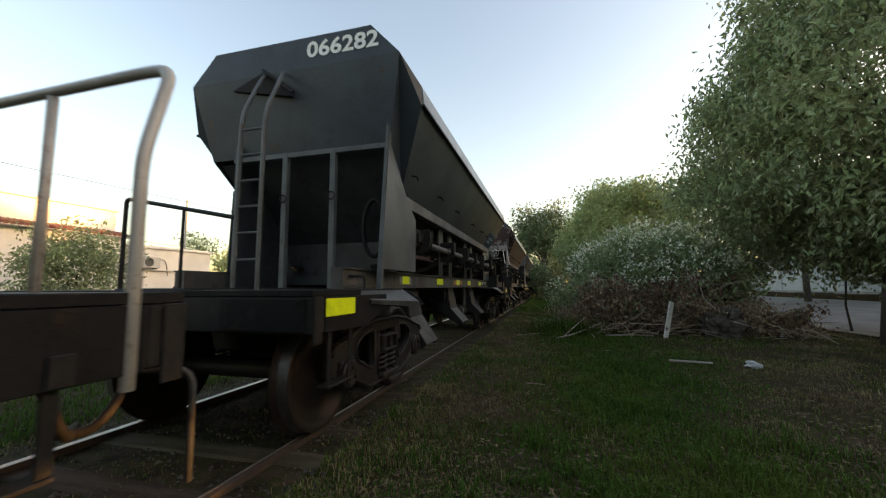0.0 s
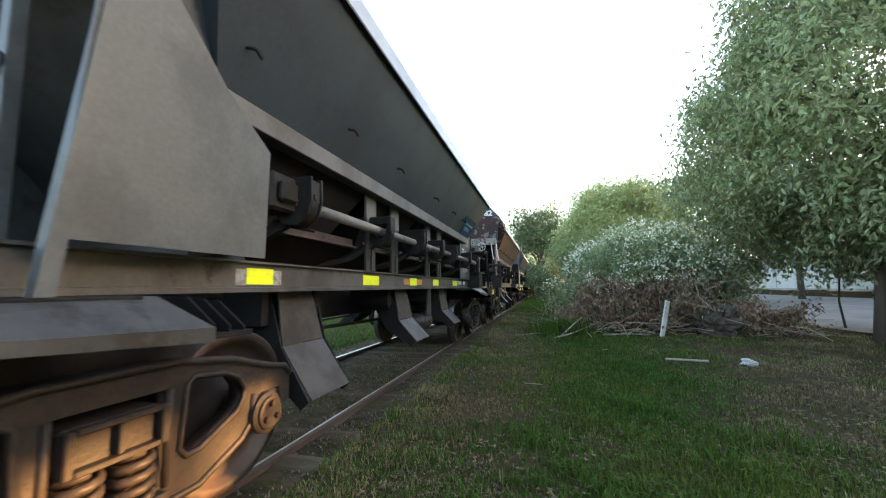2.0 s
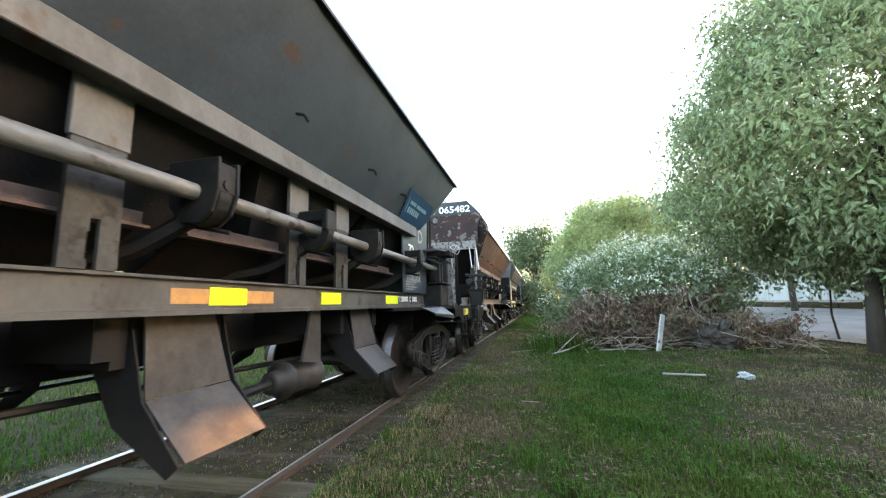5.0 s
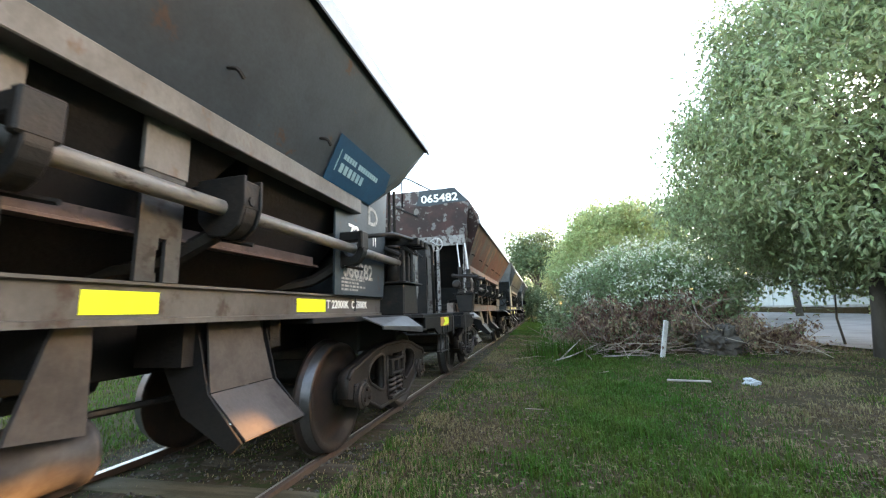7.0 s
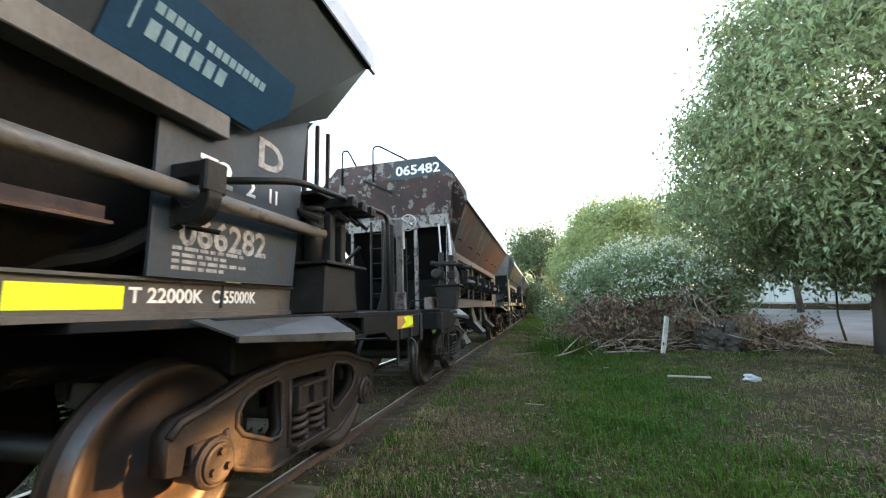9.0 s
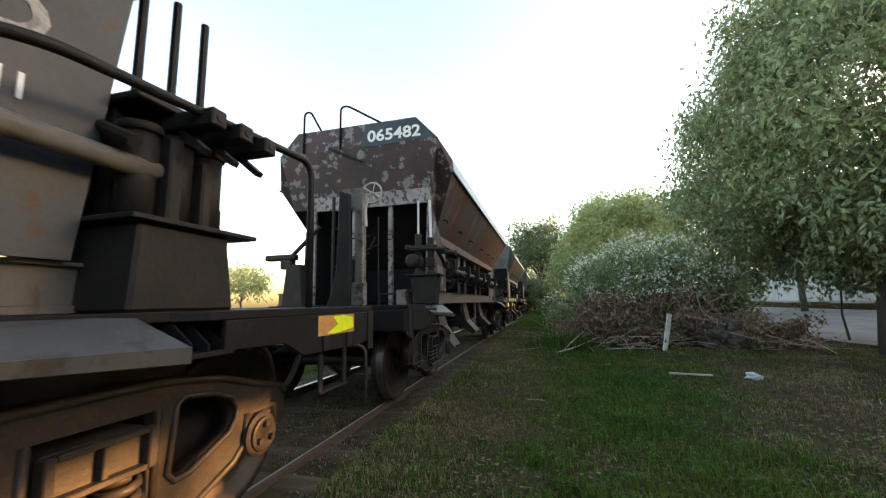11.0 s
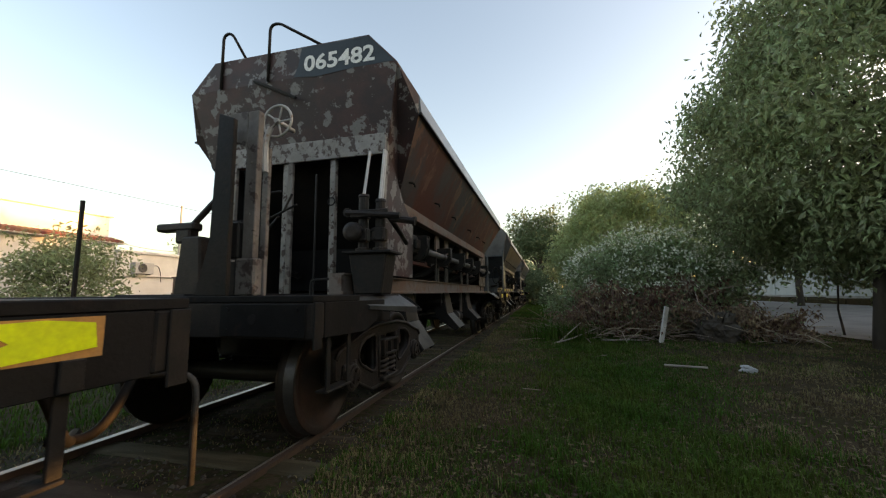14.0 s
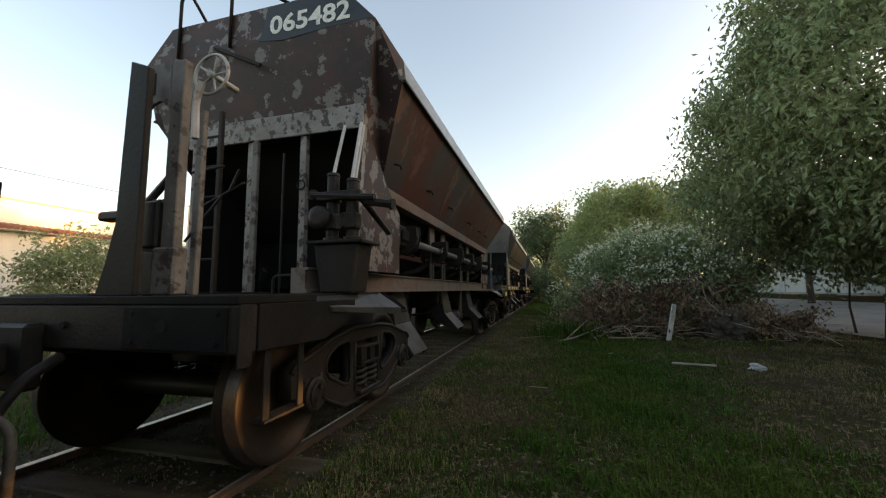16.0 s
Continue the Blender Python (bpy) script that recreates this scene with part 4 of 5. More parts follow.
def chute(root, y, w, mat, tip=0.645):
    """Side discharge chute under the sill, bent outwards."""
    for sx in (-1, 1):
        c = B()
        sheet(c, [(sx * 0.90, y + 0.03, 1.362), (sx * 0.90, y + w - 0.04, 1.362), (sx * 0.98, y + w + 0.03, 0.93), (sx * 0.98, y - 0.0, 0.93)], 0.012)
        sheet(c, [(sx * 0.982, y - 0.0, 0.925), (sx * 0.982, y + w + 0.03, 0.925), (sx * 1.23, y + w + 0.06, tip), (sx * 1.23, y + 0.02, tip)], 0.012)
        ob = part("discharge_chute", c, mat, root, "bent steel discharge chute plate")
        # a dark box put in for the shade under the sill
        part("throat", box(B(), min(sx * 0.5, sx * 0.86), max(sx * 0.5, sx * 0.86), y - 0.1, y + w + 0.1, 1.09, 1.362), DARK, ob, "dark box standing for the shade above the chute")
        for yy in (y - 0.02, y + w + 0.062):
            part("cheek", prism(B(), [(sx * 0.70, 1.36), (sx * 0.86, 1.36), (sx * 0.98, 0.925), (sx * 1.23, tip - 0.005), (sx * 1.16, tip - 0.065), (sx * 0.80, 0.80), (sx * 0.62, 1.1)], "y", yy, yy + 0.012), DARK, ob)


def clamp(root, y, hooded=False, boxy=False):
    """Bearing with a claw that holds the gate shaft."""
    for sx in (-1, 1):
        bm = B()
        arc = [(1.19 + 0.15 * math.cos(a), 1.985 + 0.165 * math.sin(a)) for a in (-3.0, -2.65, -2.3, -1.95, -1.6, -1.25, -0.9, -0.55, -0.2, 0.15, 0.5)]
        arc += [(1.20 + 0.075 * math.cos(a), 1.99 + 0.08 * math.sin(a)) for a in (0.5, 0.1, -0.3, -0.7, -1.1, -1.5, -1.9, -2.3, -2.7, -3.0)]
        prism(bm, [(sx * a, b) for a, b in arc], "y", y - 0.045, y + 0.045, 0.006)
        box(bm, min(sx * 0.95, sx * 1.33), max(sx * 0.95, sx * 1.33), y - 0.06, y + 0.06, 2.06, 2.15, 0.01)
        box(bm, min(sx * 1.29, sx * 1.34), max(sx * 1.29, sx * 1.34), y - 0.07, y + 0.07, 1.98, 2.15, 0.01)
        if hooded:
            for yy in (y - 0.075, y + 0.055):
                prism(bm, [(sx * 1.02, 2.17), (sx * 1.35, 2.17), (sx * 1.355, 2.0), (sx * 1.32, 1.88), (sx * 1.24, 1.82), (sx * 1.12, 1.83), (sx * 1.04, 1.92)], "y", yy, yy + 0.02, 0.004)
            tube(bm, [(sx * 1.335, y, 2.03), (sx * 1.35, y, 2.03)], 0.03, 8)
        tube(bm, bend([(sx * 1.10, y, 1.86), (sx * 0.85, y - 0.12, 1.68), (sx * 0.55, y - 0.3, 1.62)], 0.1), 0.05, 6)
        tube(bm, [(sx * 1.08, y + 0.05, 1.84), (sx * 1.26, y + 0.12, 1.80)], 0.014, 5)
        if boxy:
            box(bm, min(sx * 0.92, sx * 1.22), max(sx * 0.92, sx * 1.22), y - 0.32, y - 0.05, 1.90, 2.16, 0.02)
            box(bm, min(sx * 1.22, sx * 1.27), max(sx * 1.22, sx * 1.27), y - 0.27, y - 0.10, 1.96, 2.10, 0.015)
        part("shaft_bearing", bm, IRON, root, "black claw bearing on the gate shaft")


def hopper_wagon(at_y, end_mat, side_mat, sill_mat, beam_mat, strip_mat, number, front, dirty=False, patches=(True, True)):
    root = new("hopper_wagon")
    L = LEN
    # hopper
    def ring(y_face, y_side, y_bot, y_bar):
        return [Vector(p) for p in ((-1.08, y_face, 4.33), (1.08, y_face, 4.33), (1.43, y_face, 3.95), (1.60, y_side, 3.66), (1.60, y_side, 3.43), (1.17, y_bot, 2.52), (1.24, y_bar, 3.0),
                                    (-1.24, y_bar, 3.0), (-1.17, y_bot, 2.52), (-1.60, y_side, 3.43), (-1.60, y_side, 3.64), (-1.43, y_face, 3.95))]
    fr, re = ring(0.0, 0.27, 0.72, 0.20), ring(L - 0.2, L - 0.38, L - 1.21, L - 0.42)
    for pts, flip in ((fr, 1), (re, -1)):
        bm = B()
        v = [bm.verts.new(p) for p in pts]
        for idx in ((0, 1, 2, 11), (11, 2, 6, 7), (2, 3, 4), (2, 4, 5, 6), (11, 9, 10), (11, 7, 8, 9)):
            bm.faces.new([v[i] for i in (idx if flip == 1 else idx[::-1])])
        part("end_sheet", bm, end_mat, root, "sloping end sheet of the hopper")
    for s in (-1, 1):
        o = (lambda i: {1: i, -1: {1: 0, 2: 11, 3: 10, 4: 9, 5: 8}[i]}[s])
        bm = B()
        sheet(bm, [fr[o(4)], re[o(4)], re[o(5)], fr[o(5)]][::s], 0.01)
        sid = part("side_sheet", bm, side_mat, root, "outward sloping hopper side")
        hook = part("tie_hook", tube(B(), bend([(s * 1.29, 0, 2.78), (s * 1.36, 0, 2.76), (s * 1.36, 0.05, 2.73)], 0.02), 0.012, 5), IRON, sid, "small welded tie hook", at=pose(0, 0.8, 0))
        for y in (2.02, 3.2, 4.77, 6.0, 6.95):
            share(hook, pose(0, y, 0))
        bm = B()
        prism(bm, [(s * 1.60, 3.43), (s * 1.625, 3.435), (s * 1.60, 3.66), (s * 1.43, 3.95), (s * 1.08, 4.33), (s * 1.05, 4.30), (s * 1.57, 3.63)], "y", 0.30, L - 0.27)
        part("side_strip", bm, strip_mat, root, "pale upper side of the hopper")
        bm = B()
        prism(bm, [(s * 1.595, 3.415), (s * 1.635, 3.42), (s * 1.635, 3.445), (s * 1.595, 3.445)], "y", 0.27, L - 0.38)
        part("lip", bm, IRON, root, "dark lip along the side")
        # longitudinal beam under the slope
        bm = B()
        box(bm, min(s * 1.06, s * 1.19), max(s * 1.06, s * 1.19), 0.70, L - 1.40, 2.39, 2.535, 0.006)
        part("side_beam", bm, STREAKED if not dirty else beam_mat, root, "pale beam with rust streaks under the hopper slope")
        # sill
        bm = B()
        prism(bm, [(s * 0.90, 1.348), (s * 1.05, 1.348), (s * 1.05, 1.378), (s * 1.032, 1.382), (s * 1.032, 1.535), (s * 1.06, 1.54), (s * 1.06, 1.555), (s * 0.90, 1.555)], "y", -0.42, 8.87)
        sill = part("side_sill", bm, sill_mat, root, "long channel side sill")
        # end gusset plates
        part("gusset_plate", prism(B(), [(-0.02 if s > 0 else 0.5, 1.557), (1.06, 1.557), (1.08, 2.24), (0.72, 2.49), (0.20, 3.0), (0.12, 3.2)] if s > 0 else [(0.5, 1.557), (1.06, 1.557), (1.08, 2.24), (0.72, 2.49), (0.55, 2.7)], "x", min(s * 1.235, s * 1.25), max(s * 1.235, s * 1.25)), end_mat if dirty else GREY_LIGHT, root, "triangular end plate")
        rear_plate = part("gusset_plate", prism(B(), [(7.54, 1.557), (8.66, 1.557), (8.83, 3.16), (8.84, 3.33), (8.06, 2.58), (7.54, 2.38)], "x", min(s * 1.08, s * 1.10), max(s * 1.08, s * 1.10)), end_mat if dirty else GREY, root, "stencilled end plate")
        # posts between sill and beam
        bm = prism(B(), [(-0.115, 2.13), (-0.115, 1.557), (-0.01, 1.557), (-0.012, 1.60), (-0.02, 1.60), (-0.02, 1.72), (-0.01, 1.72), (-0.01, 1.78), (0.03, 1.78), (0.03, 1.557), (0.115, 1.557), (0.115, 2.13)], "x", -0.03, -0.006)
        post0 = part("stanchion", bm, LEG, root, "grimy post with a slot", at=pose(s * 1.085, 2.94, 0, 0, 0, 0 if s > 0 else 180))
        head0 = part("post_plate", box(B(), -0.03, 0.0, -0.125, 0.125, 2.12, 2.40, 0.003), STREAKED if not dirty else beam_mat, root, "pale rust-streaked plate at the head of a post", at=pose(s * 1.085, 2.94, 0, 0, 0, 0 if s > 0 else 180))
        for y in (3.68, 5.15, 5.87):
            share(post0, pose(s * 1.075, y, 0, 0, 0, 0 if s > 0 else 180))
            share(head0, pose(s * 1.075, y, 0, 0, 0, 0 if s > 0 else 180))
        part("gate_shaft", tube(B(), [(s * 1.20, 1.25, 1.99), (s * 1.20, 8.9, 1.99)], 0.046, 16), PIPE, root, "grey gate operating shaft", smooth=True)
        # reflectors
        for y, w in () if dirty else ((1.28, 0.26), (3.05, 0.41), (4.5, 0.30), (5.74, 0.35), (7.28, 0.42)):
            part("reflector", box(B(), min(s * 1.0325, s * 1.037), max(s * 1.0325, s * 1.037), y - w / 2, y + w / 2, 1.40, 1.508), YELLOW, sill, "yellow green reflective patch")
        if dirty:
            continue
        part("reflector_backing", box(B(), min(s * 1.0322, s * 1.0342), max(s * 1.0322, s * 1.0342), 1.06, 1.50, 1.395, 1.50), FADED, sill, "worn whitish patch")
        part("reflector_ghost", box(B(), min(s * 1.0322, s * 1.0345), max(s * 1.0322, s * 1.0345), 4.10, 4.92, 1.41, 1.495), ORANGE, sill, "faded orange patch")
    # hopper floor chutes, shade underneath put into their dark colour
    bm = B()
    v = [bm.verts.new(p) for p in ((1.10, -0.87, 2.50), (1.10, 0.87, 2.50), (0.55, 0.42, 1.62), (0.55, -0.42, 1.62), (0.10, -0.87, 2.50), (0.10, 0.87, 2.50), (0.25, 0.42, 1.62), (0.25, -0.42, 1.62))]
    for f in ((0, 1, 2, 3), (4, 5, 6, 7), (0, 3, 7, 4), (1, 2, 6, 5), (2, 3, 7, 6)):
        bm.faces.new([v[i] for i in f])
    bmesh.ops.recalc_face_normals(bm, faces=bm.faces[:])
    dh = part("discharge_hopper", bm, DARK, root, "discharge hopper under the body, coloured near black for shade", at=pose(0, 2.05, 0))
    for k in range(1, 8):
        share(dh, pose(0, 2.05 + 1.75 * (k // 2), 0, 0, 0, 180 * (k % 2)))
    # recessed sheets in a darker paint that holds the shade of the bays
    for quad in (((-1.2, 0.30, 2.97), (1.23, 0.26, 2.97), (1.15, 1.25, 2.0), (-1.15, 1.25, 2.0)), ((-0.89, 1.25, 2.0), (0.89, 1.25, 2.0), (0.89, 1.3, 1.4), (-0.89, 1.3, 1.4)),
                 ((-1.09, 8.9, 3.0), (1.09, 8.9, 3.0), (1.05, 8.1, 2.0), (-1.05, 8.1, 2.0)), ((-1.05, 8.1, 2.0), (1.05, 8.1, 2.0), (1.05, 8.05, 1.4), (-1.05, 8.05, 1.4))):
        part("slope_sheet", sheet(B(), quad, 0.01), DARK if dirty else GREY_DARK, root, "inner slope sheet coloured darker for the shade of the bay")
    part("load_cover", box(B(), -1.06, 1.06, 0.01, L - 0.21, 4.26, 4.31), GREY, root, "flat top between the rims")
    # underframe
    bm = B()
    box(bm, -0.35, 0.35, -1.5, 10.2, 1.02, 1.36, 0.01)
    part("centre_sill", bm, DARK, root, "dark centre sill")
    for s in (-1, 1):
        cb = part("cross_bearer", box(B(), min(s * 0.351, s * 0.899), max(s * 0.351, s * 0.899), -0.06, 0.06, 1.14, 1.36), DARK, root, at=pose(0, 2.2, 0))
        for y in (3.9, 5.6, 7.0):
            share(cb, pose(0, y, 0))
    part("brake_cylinder", lathe(B(), [(5.20, 0.05), (5.21, 0.09), (5.34, 0.10), (5.35, 0.15), (5.38, 0.15), (5.39, 0.13), (5.74, 0.13), (5.75, 0.15), (5.78, 0.15), (5.79, 0.08), (5.82, 0.05)], 20, "y"), CHUTE, root, "grey brake cylinder with flanges", at=pose(0.80, 0, 0.78), smooth=True)
    part("cylinder_bracket", prism(B(), [(5.54, 1.36), (5.68, 1.36), (5.70, 0.88), (5.42, 0.92)], "x", 0.93, 0.955), CHUTE, root, "tapered hanger plate")
    part("push_rod", tube(B(), [(0.80, 4.2, 0.74), (0.80, 5.2, 0.78)], 0.04, 8), IRON, root)
    part("brake_rod", tube(B(), [(0.45, 2.0, 0.95), (0.5, 7.0, 0.85)], 0.022, 6), IRON, root, "brake rod")
    part("train_pipe", tube(B(), bend([(-0.95, 1.8, 0.85), (-0.95, 3.0, 0.78), (-0.95, 6.5, 0.84)], 0.3), 0.02, 6), IRON, root, "brake pipe")
    part("pipe_loop", tube(B(), bend([(-0.95, 3.6, 1.3), (-0.95, 3.6, 0.72), (-0.95, 3.95, 0.72), (-0.95, 3.95, 1.3)], 0.05), 0.018, 6), IRON, root)
    for y, tip in ((1.61, 0.54), (4.05, 0.645), (6.33, 0.67)):
        chute(root, y, 0.52, CHUTE, tip)
    for s in (-1, 1):
        for y0, y1 in ((1.55, 2.80), (3.05, 4.00), (4.22, 5.10), (5.30, 7.45)):
            part("gate_beam", prism(B(), [(s * 0.90, 1.80), (s * 0.985, 1.80), (s * 0.985, 1.815), (s * 0.925, 1.83), (s * 0.925, 1.895), (s * 0.90, 1.90)], "y", y0, y1), RED_SIDE if dirty else PINK, root, "primer brown angle behind the gate shaft")
            # the plate's near-black colour stands for shade behind the shaft
            part("gate_plate", prism(B(), [(s * 0.30, 1.45), (s * 0.32, 1.44), (s * 0.90, 1.795), (s * 0.88, 1.81)], "y", y0 + 0.02, y1 - 0.02), DARK, root, "gate plate coloured near black for shade")
    for i, y in enumerate((1.46, 2.95, 4.12, 5.2, 6.18, 7.68)):
        clamp(root, y, i % 2 == 0, i == 0)
    # end decks
    for y0, y1, tip in ((-1.6, -0.1, 0.38), (9.35, 10.6, 7.28)):
        bm = B()
        a, b = (y0, tip) if tip < 5 else (tip, y1)
        if tip < 5:
            prism(bm, [(-1.5, a), (1.5, a), (1.5, -0.95), (1.38, -0.90), (1.38, 0.22), (1.05, b), (-1.05, b), (-1.38, 0.22), (-1.38, -0.90), (-1.5, -0.95)], "z", 1.30, 1.345, 0.005)
        else:
            prism(bm, [(-1.05, a), (1.05, a), (1.38, a + 0.4), (1.38, 8.86), (1.5, 8.96), (1.5, b), (-1.5, b), (-1.5, 8.96), (-1.38, 8.86), (-1.38, a + 0.4)], "z", 1.30, 1.345, 0.005)
        deck = part("end_deck", bm, DECK, root, "flat end deck plate")
        bm = B()
        ye = y0 if tip < 5 else y1
        s1 = 1 if tip < 5 else -1
        box(bm, -1.5, 1.5, min(ye, ye + s1 * 0.14), max(ye, ye + s1 * 0.14), 1.06, 1.299, 0.01)
        part("end_beam", bm, IRON if not dirty else CASTING, root, "heavy riveted end beam")
        for s in (-1, 1):
            # side skirt of the deck
            if tip < 5:
                poly = [(ye + 0.145, 1.06), (-0.85, 1.05), (-0.62, 1.12), (-0.45, 1.22), (-0.45, 1.299), (ye + 0.145, 1.299)]
                w0, w1 = -0.90, 0.44
            else:
                poly = [(9.05, 1.16), (9.05, 1.299), (ye - 0.145, 1.299), (ye - 0.145, 1.055), (9.95, 1.055), (9.66, 1.06), (9.48, 1.15)]
                w0, w1 = 7.58, 8.86
            # sloped wing plate over the bogie with fins behind it
            wing = part("wing_plate", prism(sheet(B(), [(s * 1.36, w0 - 0.02, 1.342), (s * 1.36, w1 - 0.15, 1.342), (s * 1.515, w1, 1.20), (s * 1.515, w0 + 0.10, 1.255)], 0.012 * s), [(w0 + 0.10, 1.255), (w1, 1.20), (w1, 1.135), (w0 + 0.10, 1.225)], "x", min(s * 1.505, s * 1.52), max(s * 1.505, s * 1.52)), WING, root, "sloping grey wing plate with a dark lip over the bogie")
            fin = part("fin", prism(B(), [(s * 1.10, 1.335), (s * 1.33, 1.335), (s * 1.49, 1.21), (s * 1.49, 1.17), (s * 1.10, 1.17)], "y", 0, 0.012), DECK, wing, at=pose(0, w1 + 0.015, 0))
            for k in (1, 2):
                share(fin, pose(0, w1 + 0.015 + 0.09 * k, -0.012 * k))
            part("fin_base", box(B(), min(s * 1.10, s * 1.50), max(s * 1.10, s * 1.50), w1 + 0.003, w1 + 0.25, 1.145, 1.168, 0.003), DECK, wing)
            part("deck_skirt", prism(B(), poly, "x", min(s * 1.47, s * 1.5), max(s * 1.47, s * 1.5), 0.004), DECK, root, "dark skirt of the deck")
            if patches[0 if tip < 5 else 1]:
                shape = [(-1.46, 1.165), (-1.06, 1.165), (-1.06, 1.285), (-1.46, 1.285)] if tip < 5 else [(9.90, 1.17), (10.0, 1.165), (10.26, 1.19), (10.25, 1.27), (10.12, 1.285), (9.97, 1.28), (10.04, 1.225)]
                part("reflector", prism(B(), shape, "x", min(s * 1.5045, s * 1.508), max(s * 1.5045, s * 1.508)), YELLOW, root, "yellow green reflective patch on the deck edge")
            if patches[1] and tip > 5:
                part("reflector_ghost", box(B(), min(s * 1.5005, s * 1.504), max(s * 1.5005, s * 1.504), *((-1.5, -1.0) if tip < 5 else (9.80, 10.28)), 1.16, 1.29), ORANGE, root, "faded orange patch")
        for x in (-1.1, -0.35, 0.35, 1.05):
            part("beam_bolt", tube(B(), [(x, ye - s1 * 0.016, 1.19), (x, ye + s1 * 0.02, 1.19)], 0.035 if abs(x) > 1 else 0.02, 8), DARK, root, "round hole in the end beam")
        if tip < 5:
            for s in (-1, 1):
                fs = B()
                for yy in (-1.34, -1.05):
                    box(fs, min(s * 1.455, s * 1.469), max(s * 1.455, s * 1.469), yy - 0.025, yy + 0.025, 0.69, 1.07, 0.003)
                box(fs, min(s * 1.38, s * 1.48), max(s * 1.38, s * 1.48), -1.365, -1.025, 0.675, 0.69, 0.003)
                part("step", fs, IRON, root, "flat iron foot step under the deck corner")
        for x in (-1.12, 1.12):
            bm = box(B(), x - 0.33, x + 0.33, min(ye, ye - s1 * 0.012), max(ye, ye - s1 * 0.012), 1.075, 1.29, 0.004)
            for dx in (-0.27, 0.27):
                for z in (1.115, 1.255):
                    tube(bm, [(x + dx, ye - s1 * 0.011, z), (x + dx, ye - s1 * 0.02, z)], 0.013, 6)
            part("beam_plate", bm, DECK, root, "bolted cover plate on the end beam")
        for s in (-1, 1):
            part("corner_strap", box(B(), min(s * 1.5015, s * 1.515), max(s * 1.5015, s * 1.515), min(ye, ye + s1 * 0.09), max(ye, ye + s1 * 0.09), 1.0, 1.30, 0.004), IRON, root, "riveted corner strap")
        # coupler
        bm = B()
        yo = ye - s1 * 0.57
        box(bm, -0.10, 0.10, min(ye, yo), max(ye, yo), 0.93, 1.10, 0.02)
        box(bm, -0.17, 0.17, min(yo, yo + s1 * 0.28), max(yo, yo + s1 * 0.28), 0.86, 1.17, 0.05)
        box(bm, -0.22, 0.22, min(ye, ye - s1 * 0.1), max(ye, ye - s1 * 0.1), 0.84, 1.2, 0.02)
        part("coupler", bm, IRON, root, "automatic knuckle coupler")
        hose = bend([(0.35, ye, 1.02), (0.35, ye - s1 * 0.18, 0.92), (0.3, ye - s1 * 0.36, 0.50), (0.12, ye - s1 * 0.52, 0.52)], 0.2)
        part("brake_hose", tube(B(), hose, 0.03, 8), IRON, root, "black rubber brake hose", smooth=True)
        for s in (-1, 1):
            if tip < 5:
                continue
            lever = bend([(s * 0.3, ye - s1 * 0.06, 1.0), (s * 1.2, ye - s1 * 0.06, 1.0), (s * 1.35, ye - s1 * 0.20, 1.0), (s * 1.35, ye - s1 * 0.20, 0.50)], 0.1)
            part("uncoupling_lever", tube(B(), lever, 0.015, 8), LEG, root, "bent uncoupling lever", smooth=True)
            bm = B()
            for yy in (9.885, 10.195):
                box(bm, min(s * 1.462, s * 1.478), max(s * 1.462, s * 1.478), yy - 0.022, yy + 0.022, 0.80, 1.12, 0.003)
                box(bm, min(s * 1.5015, s * 1.516), max(s * 1.5015, s * 1.516), yy - 0.035, yy + 0.035, 1.06, 1.16, 0.004)
            box(bm, min(s * 1.40, s * 1.49), max(s * 1.40, s * 1.49), 9.863, 10.217, 0.785, 0.80, 0.003)
            part("step", bm, IRON, root, "flat iron foot step")
    axles = [y + (0.09 if dirty else 0.0) for y in AXLES]
    for yc in (sum(axles[:2]) / 2, sum(axles[2:]) / 2):
        bogie(root, yc)
    for y in axles:
        w = copy_thing(WHEELSET, pose(0, y, 0.6))
        w.parent = root
        wheelsets.append(w)
    # front end frame
    part("cross_bar", box(B(), -0.86, 1.24, 0.14, 0.17, 2.93, 2.99, 0.004) if not dirty else box(B(), -0.86, 1.26, 0.10, 0.13, 2.93, 3.175, 0.006), GREY_LIGHT if not dirty else FLAKED, root, "horizontal bar across the end")
    p0 = part("end_post", box(B(), -0.035, 0.035, 0.13, 0.20, 1.345, 2.99, 0.006), GREY_LIGHT if not dirty else FLAKED, root, at=pose(-0.10 if not dirty else -0.06, 0, 0))
    share(p0, pose(0.55 if not dirty else 0.58, 0, 0))
    if dirty:
        part("rod_guide", box(B(), 0.01, 0.075, 0.08, 0.125, 1.345, 2.92, 0.006), BROWNGREY, root, "narrow channel beside the post")
    for x in ((-0.10, 0.55) if not dirty else (0.58,)):
        part("post_ring", tube(B(), [(x + 0.045 * math.cos(k * math.pi / 6), 0.115, 2.42 + 0.045 * math.sin(k * math.pi / 6)) for k in range(12)], 0.008, 5, True), IRON, root, "small iron ring")
    part("left_post", box(B(), -0.80, -0.755, 0.10, 0.15, 1.345, 3.14, 0.005), GREY_LIGHT if not dirty else FLAKED, root, "slim corner post")
    for s in (1,):
        c = B()
        prism(c, [(-0.06, 1.345), (0.0, 1.345), (0.23, 3.26), (0.17, 3.28)], "x", 1.21, 1.262)
        part("corner_post", c, GREY_LIGHT if not dirty else FLAKED, root)
